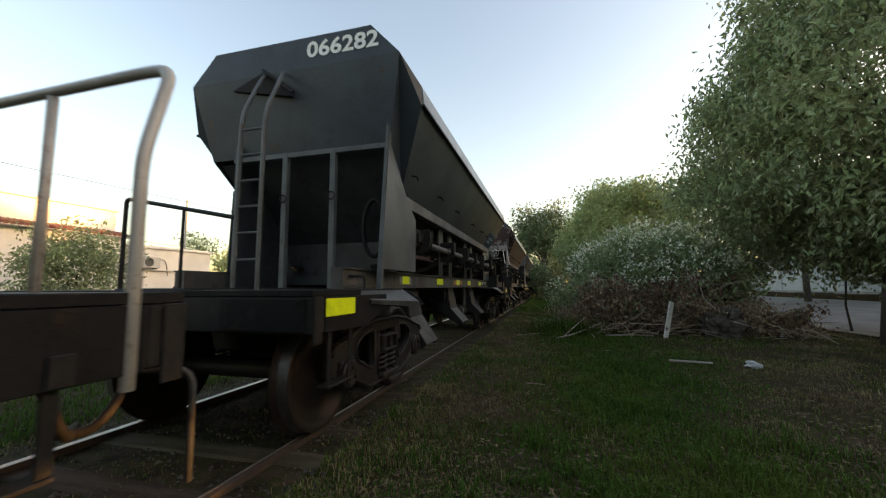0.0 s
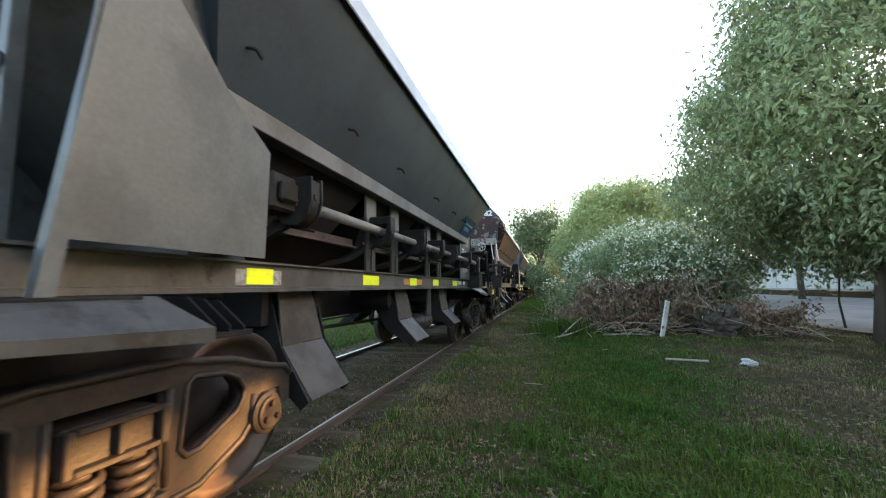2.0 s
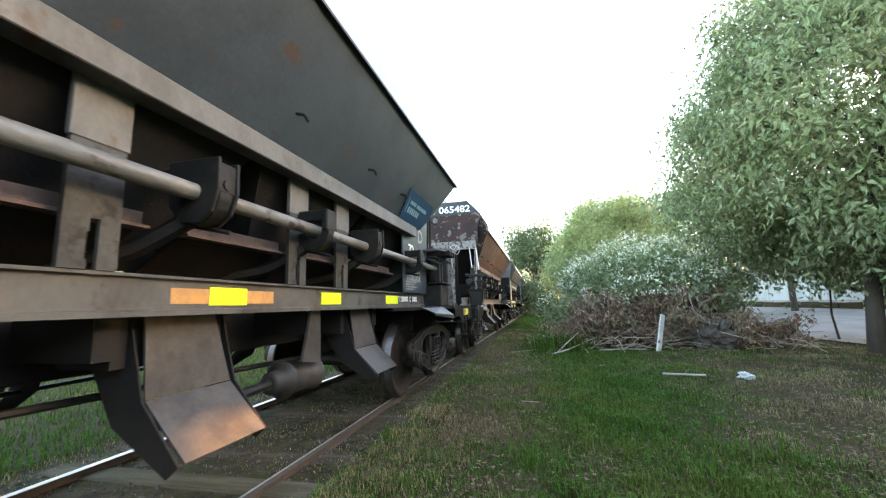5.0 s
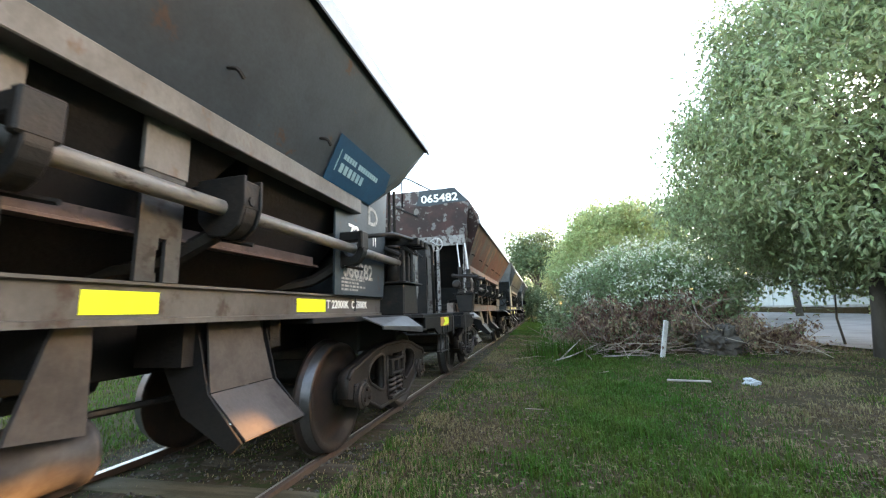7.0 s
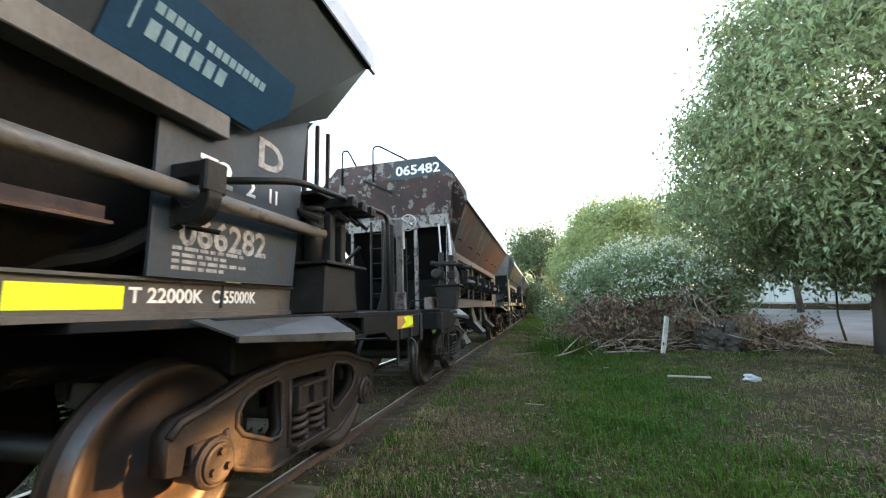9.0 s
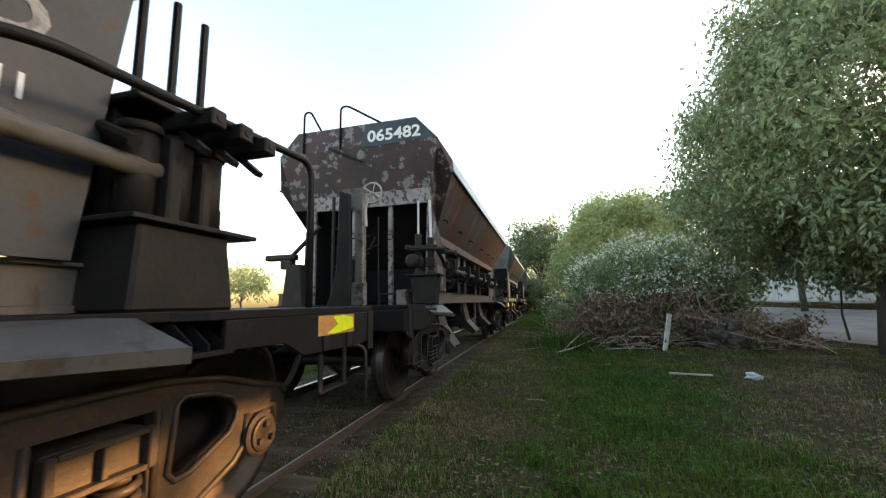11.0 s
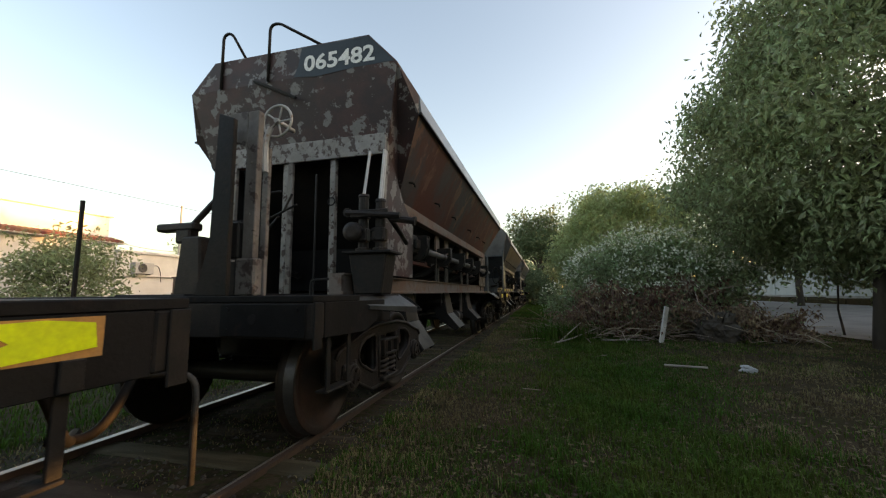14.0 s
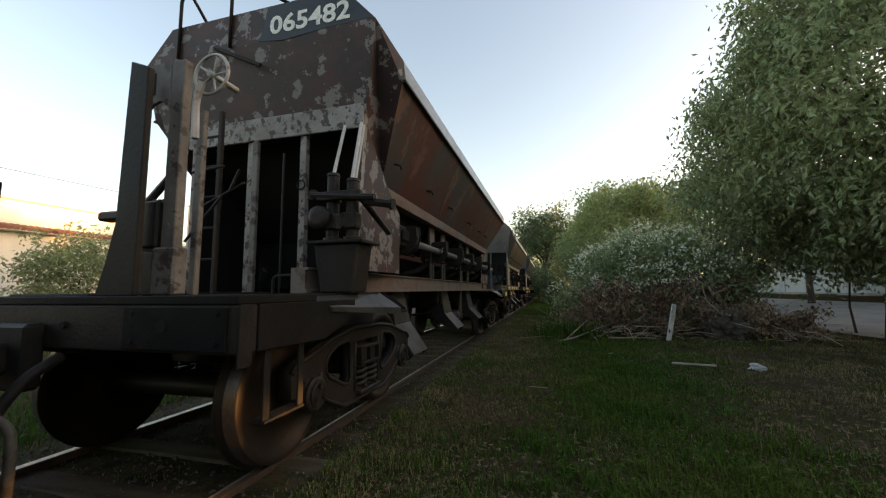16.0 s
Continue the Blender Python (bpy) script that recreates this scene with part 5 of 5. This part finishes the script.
    # the bay's shade is painted into this wall
    part("bay_wall", prism(B(), [(0.20, 1.345), (1.25, 1.345), (1.25, 2.0), (0.28, 2.97), (0.20, 2.97)], "x", -0.875, -0.86), DARK if dirty else GREY_DARK, root, "side wall of the end bay, shade put into its colour")
    part("rear_bar", box(B(), -1.07, 1.07, 8.85, 8.89, 2.93, 3.0, 0.005), GREY_LIGHT, root, "horizontal bar across the rear end")
    if dirty:
        part("number_panel", prism(B(), [(0.10, 3.96), (0.4, 3.92), (0.9, 3.955), (1.40, 3.96), (1.07, 4.315), (0.20, 4.315), (0.16, 4.1)], "y", -0.003, 0.0), GREY, root, "grey repainted patch behind the number")
    if number:
        lettering("wagon_number", number, 0.27, WHITE, root, Matrix.Translation((0.72 if not dirty else 0.70, -0.006, 4.15 if not dirty else 4.09)) @ pose(0, 0, 0, 90, 0, 0), "white stencilled running number", 0.92)
    if front == "ladder":
        lad = part("ladder", B(), GREY_LIGHT, root, "steel end ladder")
        bm = B()
        for x in (0.115, 0.378):
            tube(bm, bend([(x, -0.80, 1.345), (x + 0.01, -0.80, 3.02), (x - 0.12, -0.45, 3.55), (x - 0.42, -0.03, 3.92)], 0.2), 0.021, 6)
        bm.to_mesh(lad.data)
        bm.free()
        r0 = part("rung", tube(B(), [(0.115, -0.80, 0), (0.378, -0.80, 0)], 0.012, 6), GREY_LIGHT, lad, at=pose(0, 0, 1.62))
        for k in range(1, 6):
            share(r0, pose(0, 0, 1.62 + 0.25 * k))
        bm = B()
        prism(bm, [(-0.78, 3.80), (0.07, 3.62), (-0.34, 3.98)], "y", -0.012, 0.05)
        part("end_hatch", bm, DARK, root, "dark open inspection hatch")
        part("hatch_stay", tube(B(), [(-0.34, -0.02, 4.0), (0.10, -0.02, 3.66)], 0.02, 6), IRON, root)
        part("oval_stain", tube(B(), [(0.86 + 0.15 * math.cos(a), 0.62, 2.1 + 0.36 * math.sin(a)) for a in [k * math.pi / 10 for k in range(20)]], 0.03, 6, True), IRON, root, "coiled hose in the end bay", smooth=True)
        part("end_rail", tube(B(), bend([(-1.40, -0.72, 1.345), (-1.40, -0.72, 2.32), (0.0, -0.70, 2.045)], 0.06), 0.022, 8), IRON, root, "dark handrail")
        part("rail_post", tube(B(), [(-0.61, -0.72, 1.345), (-0.61, -0.72, 2.16)], 0.016, 6), IRON, root, "slim railing post")
        part("grab_iron", tube(B(), bend([(0.95, -0.3, 1.345), (0.95, -0.3, 1.47), (1.2, -0.3, 1.47), (1.2, -0.3, 1.345)], 0.04), 0.012, 6), IRON, root)
    else:
        # hand brake column, wheel and valves
        bm = B()
        box(bm, 0.775, 0.875, -1.43, -1.37, 1.345, 2.76, 0.006)
        box(bm, 0.74, 0.91, -1.45, -1.36, 1.345, 1.62, 0.012)
        prism(bm, [(0.60, 2.76), (0.60, 2.46), (0.64, 2.50), (0.70, 2.515), (0.76, 2.47), (0.774, 2.44), (0.774, 2.76)], "y", -1.43, -1.41, 0.004)
        for z in (1.75, 1.95, 2.15, 2.35):
            tube(bm, [(0.825, -1.429, z), (0.825, -1.44, z)], 0.012, 6)
        col = part("brake_column", bm, BROWNGREY, root, "weathered hand brake column with a slotted plate")
        part("slot", box(B(), 0.632, 0.655, -1.434, -1.431, 2.56, 2.70), DARK, col, "dark slot")
        part("brake_column", box(B(), 0.75, 0.805, -1.22, -1.18, 1.345, 2.55, 0.006), BROWNGREY, root, "thin weathered post behind the column")
        bm = B()
        box(bm, 0.62, 0.75, -1.44, -1.28, 1.62, 1.90, 0.012)
        for k in range(4):
            tube(bm, [(0.63 + 0.035 * k, -1.36, 1.90), (0.63 + 0.035 * k, -1.36, 1.925)], 0.012, 6)
        prism(bm, [(0.64, 1.345), (0.72, 1.345), (0.735, 1.60), (0.625, 1.60)], "y", -1.42, -1.32, 0.006)
        part("ratchet_box", bm, CASTING, root, "rusty ratchet box between the posts")
        # bent rods and ladder-like rails behind the column
        for p, q in (((0.45, -0.9, 1.98), (0.85, -0.9, 2.14)), ((0.72, -0.9, 2.09), (0.80, -0.9, 2.24)), ((0.45, -1.0, 1.72), (0.75, -1.0, 2.02)), ((0.48, -1.0, 2.22), (0.76, -1.0, 2.24))):
            part("operating_rod", tube(B(), [p, q], 0.010, 6), IRON, root, "thin rod by the brake column")
        r0 = part("rung", tube(B(), [(-0.10, -0.42, 0), (0.12, -0.42, 0)], 0.012, 6), IRON, root, at=pose(0, 0, 1.65))
        part("ladder_rail", box(B(), 0.10, 0.14, -0.44, -0.40, 1.345, 3.0, 0.005), IRON, root)
        part("ladder_rail", box(B(), -0.13, -0.09, -0.44, -0.40, 1.345, 3.0, 0.005), IRON, root)
        for k in range(1, 5):
            share(r0, pose(0, 0, 1.65 + 0.28 * k))
        bm = B()
        ringp = [(0.19 * math.cos(k * math.pi / 12), 0, 0.19 * math.sin(k * math.pi / 12)) for k in range(24)]
        tube(bm, ringp, 0.016, 6, True)
        for k in range(5):
            a = k * 2 * math.pi / 5
            tube(bm, [(0, 0.02, 0), (0.19 * math.cos(a), 0, 0.19 * math.sin(a))], 0.011, 5)
        tube(bm, [(0, -0.03, 0), (0, 0.3, 0)], 0.03, 8)
        part("hand_wheel", bm, RUST_PALE, root, "spoked hand brake wheel", at=pose(0.935, -1.30, 2.72) @ Matrix.Scale(0.68, 4), smooth=True)
        part("brake_chain_guard", tube(B(), bend([(0.90, -1.33, 2.66), (0.855, -1.33, 2.55), (0.87, -1.33, 2.30)], 0.1), 0.022, 6), RUST_PALE, root)
        bm = B()
        prism(bm, [(0.50, 1.345), (0.785, 1.345), (0.78, 2.645), (0.64, 2.70), (0.615, 1.75), (0.56, 1.52)], "y", -1.57, -1.53, 0.006)
        box(bm, 0.64, 0.67, -1.529, -1.46, 1.345, 2.64, 0.006)
        part("brake_post", bm, IRON, root, "tall dark steel post on the deck")
        bm = B()
        prism(bm, [(-0.92, 1.345), (-0.55, 1.345), (-0.60, 1.98), (-0.85, 1.98)], "y", -0.52, -0.28, 0.02)
        box(bm, -1.28, -0.75, -0.47, -0.33, 2.06, 2.15, 0.02)
        box(bm, -1.0, -0.80, -0.47, -0.33, 1.92, 2.08, 0.02)
        tube(bm, [(-0.95, -0.4, 2.02), (-0.35, -0.4, 2.55)], 0.035, 8)
        part("gear_housing", bm, CASTING, root, "rusty brake gear housing")
        bm = B()
        prism(bm, [(1.17, 1.345), (1.45, 1.345), (1.50, 1.74), (1.10, 1.74)], "y", -0.42, -0.16, 0.015)
        box(bm, 1.05, 1.55, -0.45, -0.13, 1.74, 1.765, 0.005)
        part("valve_bracket", bm, IRON, root, "dark tapered valve bracket")
        for x, ztop in ((1.20, 2.35), (1.385, 2.29)):
            bm = lathe(B(), [(1.766, 0.075), (1.80, 0.075), (1.805, 0.052), (2.10, 0.052), (2.105, 0.068), (2.14, 0.068), (2.145, 0.05), (ztop - 0.03, 0.05), (ztop - 0.025, 0.058), (ztop, 0.05)], 14, "z")
            box(bm, -0.068, 0.068, -0.075, 0.03, 1.86, 2.0, 0.014)
            for dx in (-0.05, 0.05):
                for z in (1.885, 1.975):
                    tube(bm, [(dx, -0.074, z), (dx, -0.092, z)], 0.014, 6)
            valve = part("valve", bm, CASTING, root, "upright rusty air valve", at=pose(x, -0.3, 0))
            for dy in ((0.0,) if x < 1.3 else (-0.02, 0.03)):
                part("valve_rod", tube(B(), [(0.0, dy, ztop - 0.01), (-0.12, 0.38 + dy, 2.95)], 0.016, 7), RUST_PALE, valve, "pale thin rod")
        bm = tube(B(), [(1.05, -0.38, 2.155), (1.62, -0.38, 2.10)], 0.03, 8)
        box(bm, 1.10, 1.50, -0.40, -0.355, 2.10, 2.175, 0.008)
        tube(bm, [(1.06, -0.39, 2.16), (1.06, -0.36, 2.16)], 0.045, 10)
        tube(bm, [(1.52, -0.36, 2.08), (1.74, -0.34, 2.045)], 0.034, 8)
        tube(bm, [(1.74, -0.34, 2.045), (1.765, -0.34, 2.04)], 0.046, 8)
        part("valve_yoke", bm, CASTING, root, "rusty yoke across the valves")
        bm = lathe(B(), [(-0.06, 0.05), (-0.05, 0.095), (0.0, 0.10), (0.03, 0.09), (0.035, 0.03)], 16, "y")
        part("valve_cap", bm, CASTING, root, "round valve cover", at=pose(1.13, -0.37, 1.96), smooth=True)
        part("valve_link", tube(B(), bend([(1.5, -0.36, 2.1), (1.50, -0.05, 1.98), (1.42, 0.35, 1.93)], 0.08), 0.028, 7), IRON, root, "bent link from the valves", smooth=True)
        part("operating_rod", tube(B(), [(0.42, 0.05, 1.345), (0.40, 0.08, 2.75)], 0.012, 6), IRON, root, "thin upright rod")
        part("grab_iron", tube(B(), bend([(0.55, -0.2, 1.345), (0.55, -0.2, 1.50), (1.05, -0.2, 1.52), (1.05, -0.2, 1.345)], 0.05), 0.014, 6), IRON, root, "low bent grab iron")
        for x0, x1 in ((-0.95, -0.68), (-0.25, 0.45)):
            part("grab_hoop", tube(B(), bend([(x0, -0.02, 3.95), (x0, -0.02, 4.68), (x0 + 0.12, -0.02, 4.70), (x1, 0.1, 4.36)], 0.08), 0.018, 8), IRON, root, "bent grab hoop", smooth=True)
        part("far_post", tube(B(), [(-1.40, -1.115, 1.345), (-1.40, -1.115, 2.28)], 0.02, 7), IRON, root, "dark steel post on the deck edge")
        part("stay", tube(B(), [(-0.45, -0.02, 3.98), (0.15, -0.02, 3.68)], 0.02, 6), IRON, root)
    return root


def rear_gear(root, pale):
    """Gate cylinders, hand rail and brake post on the rear deck."""
    bm = B()
    prism(bm, [(8.72, 1.345), (9.26, 1.345), (9.20, 1.72), (8.74, 1.72)], "x", 0.55, 1.34, 0.015)
    box(bm, 0.50, 1.38, 8.68, 9.36, 1.722, 1.745, 0.004)
    part("pedestal", bm, IRON, root, "dark steel pedestal")
    for y in (8.84, 9.02, 9.20):
        c = B()
        tube(c, [(1.16, y, 1.745), (1.16, y, 2.16)], 0.078, 14)
        tube(c, [(1.16, y, 2.16), (1.16, y, 2.20)], 0.09, 14)
        tube(c, [(0.85, y, 1.745), (0.85, y, 2.3)], 0.07, 12)
        box(c, 0.98, 1.06, y - 0.05, y + 0.05, 1.745, 2.3, 0.01)
        cyl = part("cylinder", c, IRON, root, "upright black gate cylinder", smooth=True)
        c = B()
        box(c, 0.85, 1.46, y + 0.10, y + 0.19, 2.22, 2.31, 0.008)
        tube(c, [(1.455, y + 0.145, 2.265), (1.465, y + 0.145, 2.265)], 0.02, 10)
        obox(c, pose(1.31, y + 0.145, 2.17, 0, 40, 0), 0.20, 0.05, 0.03)
        part("bracket_arm", c, IRON, cyl, "square bracket arm")
        part("guide_rod", tube(B(), [(1.02, y + 0.06, 1.75), (1.02, y + 0.06, 3.06)], 0.022, 8), IRON, cyl, "tall thin guide rod")
    c = B()
    for y in (9.40, 9.56):
        tube(c, [(0.9, y, 1.345), (0.9, y, 1.98)], 0.012, 6)
    for k in range(5):
        tube(c, [(0.9, 9.40, 1.46 + 0.11 * k), (0.9, 9.56, 1.50 + 0.11 * k)], 0.009, 5)
    part("pipework", c, CASTING, root, "thin air pipes")
    rack = part("cylinder_rack", box(B(), 0.62, 0.70, 8.78, 9.24, 1.745, 2.42, 0.01), IRON, root, "dark rack plate behind the cylinders")
    part("rack_top", box(B(), 0.72, 1.24, 8.76, 9.28, 2.30, 2.34, 0.008), IRON, rack)
    for y0, y1, z1 in ((8.90, 8.97, 2.16), (9.08, 9.14, 2.10)):
        part("rack_post", box(B(), 1.20, 1.28, y0, y1, 1.745, z1, 0.01), IRON, rack)
    part("rack_pin", tube(B(), [(1.0, 8.72, 2.2), (1.30, 8.72, 2.06)], 0.03, 8), IRON, rack)
    rail = bend([(1.12, 7.95, 2.16), (1.38, 8.3, 2.24), (1.38, 9.86, 2.36), (1.40, 9.84, 1.30)], 0.14)
    part("hand_rail", tube(B(), rail, 0.024, 10), pale, root, "bent tubular hand rail", smooth=True)
    c = B()
    for x in (-0.23, -0.57):
        prism(c, [(10.36, 1.345), (10.59, 1.345), (10.53, 1.65), (10.53, 2.74), (10.43, 2.78), (10.43, 1.65)], "x", x - 0.055, x + 0.055, 0.006)
    prism(c, [(-0.50, 2.76), (-0.29, 2.76), (-0.29, 2.42), (-0.33, 2.49), (-0.40, 2.52), (-0.47, 2.49), (-0.50, 2.42)], "y", 10.46, 10.50, 0.004)
    part("brake_post", c, IRON, root, "hand brake post")
    c = B()
    for k in range(15):
        z = 1.50 + 0.072 * k
        tube(c, [(-0.41 + (0.018 * math.cos(a) if k % 2 else 0), 10.46 + (0 if k % 2 else 0.018 * math.cos(a)), z + 0.042 * math.sin(a)) for a in [j * math.pi / 5 for j in range(10)]], 0.008, 5, True)
    part("chain", c, CASTING, root, "hanging brake chain")
    c = B()
    tube(c, [(-0.22 + 0.19 * math.cos(k * math.pi / 10), 10.17, 2.64 + 0.19 * math.sin(k * math.pi / 10)) for k in range(20)], 0.015, 6, True)
    tube(c, [(-0.22, 10.14, 2.64), (-0.22, 10.45, 2.64)], 0.04, 8)
    for k in range(4):
        a = k * math.pi / 2 + 0.4
        tube(c, [(-0.22, 10.17, 2.64), (-0.22 + 0.19 * math.cos(a), 10.17, 2.64 + 0.19 * math.sin(a))], 0.011, 5)
    part("hand_wheel", c, IRON, root, "spoked brake wheel", smooth=True)


def end_rails(root):
    """Pale tubular railing across the rear deck."""
    c = bend([(1.49, 10.405, 1.0), (1.49, 10.40, 1.85), (1.48, 10.50, 2.245), (1.36, 10.50, 2.255), (-1.40, 10.50, 2.225), (-1.45, 10.44, 1.35)], 0.09)
    part("hand_rail", tube(B(), c, 0.024, 10), RUST_PALE, root, "pale tubular railing", smooth=True)
    for x in (0.79, -0.3):
        part("rail_post", tube(B(), [(x, 10.50, 1.345), (x, 10.50, 2.225)], 0.022, 8), RUST_PALE, root, "pale railing post", smooth=True)


# darker copy of the grey paint, for shaded sheets inside the end bays
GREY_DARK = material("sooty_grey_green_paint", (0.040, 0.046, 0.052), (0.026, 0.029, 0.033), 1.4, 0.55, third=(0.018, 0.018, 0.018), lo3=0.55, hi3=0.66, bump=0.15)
WING = material("scuffed_grey_plate", (0.0408, 0.04224, 0.04224), (0.0264, 0.02688, 0.02688), 2.2, 0.45, third=(0.0144, 0.01296, 0.012), lo3=0.52, hi3=0.62, bump=0.2)
DECK = material("dark_deck_steel", (0.01161, 0.01128, 0.01161), (0.007735, 0.007417, 0.007417), 2.2, 0.62, spec=0.12, third=(0.02418, 0.01612, 0.0129), lo3=0.6, hi3=0.68, bump=0.25)
FLAKED = material("flaked_pale_bar", (0.24, 0.225, 0.21), (0.18, 0.165, 0.15), 3.6, 0.6, third=(0.05, 0.03, 0.025), lo3=0.535, hi3=0.56, bump=0.2)
SOOT = material("soot_grey_paint", (0.13, 0.125, 0.12), (0.09, 0.085, 0.08), 1.3, 0.6, third=(0.10, 0.055, 0.045), lo3=0.6, hi3=0.66, bump=0.2)
BROWNGREY = material("weathered_brown_grey", (0.16, 0.145, 0.13), (0.10, 0.085, 0.075), 3.0, 0.6, third=(0.05, 0.035, 0.03), lo3=0.55, hi3=0.6, bump=0.25)
WHEELSET = wheelset_mesh()

grey_wagon = hopper_wagon(0, GREY, GREY, SILL, SILL, PALE, "066282", "ladder")
rear_gear(grey_wagon, IRON)
tagged(grey_wagon, "grey hopper wagon with yellow reflectors and dark gate shaft", "hopper wagon", "coupled hopper wagons")
# panel with lettering at the rear of the slope, and stencils
slope = (Vector((1.60, 0, 3.43)) - Vector((1.17, 0, 2.52))).normalized()
nrm = Vector((slope.z, 0, -slope.x))
face = Matrix(((0, slope.x, nrm.x, 1.17), (1, 0, 0, 0), (0, slope.z, nrm.z, 2.52), (0, 0, 0, 1)))
bm = B()
prism(bm, [(7.16, 0.02), (8.08, 0.02), (8.30, 0.24), (8.26, 0.44), (7.16, 0.44)], "z", 0.012, 0.016)
panel = part("company_panel", bm, BLUE, grey_wagon, "dark blue panel with pale bars", at=face)
bm = B()
box(bm, 7.25, 7.262, 0.13, 0.33, 0.0165, 0.0185)
for x0, x1 in ((7.32, 7.36), (7.37, 7.41), (7.42, 7.46), (7.47, 7.51), (7.52, 7.55), (7.60, 7.64), (7.65, 7.69), (7.70, 7.74), (7.75, 7.79), (7.80, 7.84), (7.85, 7.89), (7.90, 7.93), (7.94, 7.98), (7.99, 8.03)):
    box(bm, x0, x1, 0.265, 0.315, 0.0165, 0.0185)
for k in range(6):
    box(bm, 7.32 + 0.078 * k, 7.375 + 0.078 * k, 0.14, 0.225, 0.0165, 0.0185)
tagged(part("panel_marking", bm, SKYBLUE, panel, "pale blue bars"), kind="stuff")
side = Matrix(((0, 0, 1, 1.10), (1, 0, 0, 0), (0, 1, 0, 0), (0, 0, 0, 1)))
for txt, y, z, size, mat, w in (("T 22000K", 7.72, 1.463, 0.105, WHITE, 0.42), ("C 55000K", 8.17, 1.463, 0.105, WHITE, 0.36)):
    lettering("stencil", txt, size, mat, grey_wagon, Matrix.Translation((1.0335 - 1.10, y, z)) @ side, "white stencilled weight", w)
for txt, y, z, size, mat, w in (("72", 7.91, 2.19, 0.22, WHITE, 0.24), ("2", 8.19, 2.175, 0.15, WHITE, 0.08), ("11", 8.41, 2.18, 0.14, WHITE, 0.08), ("066282", 8.02, 1.805, 0.23, FADED, 0.66), ("D", 8.37, 2.46, 0.30, FADED, 0.26)):
    lettering("stencil", txt, size, mat, grey_wagon, Matrix.Translation((0.002, y, z)) @ side, "white stencil on the end plate", w)
bm = B()
rs = random.Random(8)
for r in range(4):
    y = 7.66
    while y < 8.0 + 0.12 * (r % 2):
        w = rs.uniform(0.03, 0.09)
        box(bm, 1.1015, 1.1032, y, y + w, 1.60 + 0.035 * r, 1.62 + 0.035 * r)
        y += w + 0.015
part("small_print", bm, FADED, grey_wagon, "rows of small faded print")

red_wagon = hopper_wagon(0, RED, RED_SIDE, SILL_RUST, SILL_RUST, PALE, "065482", "brake", dirty=True, patches=(False, True))
tagged(red_wagon, "rusty hopper wagon with flaking red paint and hand brake wheel", "hopper wagon", "coupled hopper wagons")

lead_wagon = hopper_wagon(0, GREY, GREY, SILL, SILL, PALE, "", "ladder", patches=(False, False))
end_rails(lead_wagon)
tagged(lead_wagon, "grey hopper wagon with a pale railing on its rear deck", "hopper wagon", "coupled hopper wagons")

plain_wagon = hopper_wagon(0, SOOT, GREY, SILL, SILL, PALE, "", "ladder")
tagged(plain_wagon, "sooty grey hopper wagon further down the train", "hopper wagon", "coupled hopper wagons")

wagons = [(lead_wagon, -1), (grey_wagon, 0), (red_wagon, 1), (plain_wagon, 2)]
for k in (3, 4):
    w = copy_thing(plain_wagon, pose(0, 0, 0))
    wagons.append((w, k))
    wheelsets += [c for c in w.children if c.name.startswith("wheelset")]
for o in (*WHEELSET.children_recursive, WHEELSET):
    bpy.data.objects.remove(o)


def rolled(t):
    """Smooth distance along the train's way at t seconds."""
    ts, ss = [r[0] for r in ROLLED], [r[1] for r in ROLLED]
    i = max(0, min(len(ts) - 2, sum(1 for v in ts if v <= t) - 1))

    def slope_at(j):
        a, b = max(j - 1, 0), min(j + 1, len(ts) - 1)
        return (ss[b] - ss[a]) / (ts[b] - ts[a])
    h = ts[i + 1] - ts[i]
    u = (t - ts[i]) / h
    return ((2 * u**3 - 3 * u**2 + 1) * ss[i] + (u**3 - 2 * u**2 + u) * h * slope_at(i) + (3 * u**2 - 2 * u**3) * ss[i + 1] + (u**3 - u**2) * h * slope_at(i + 1))


def motions():
    times = [0.25 * k for k in range(65)]
    for w, k in wagons:
        walk(w, [(t, pose(0, FIRST + PITCH * k - rolled(t), 0)) for t in times])
    for w in wheelsets:
        y = w.location.y
        walk(w, [(t, pose(0, y, 0.6, math.degrees(rolled(t) / WHEEL_R))) for t in times])


motions()
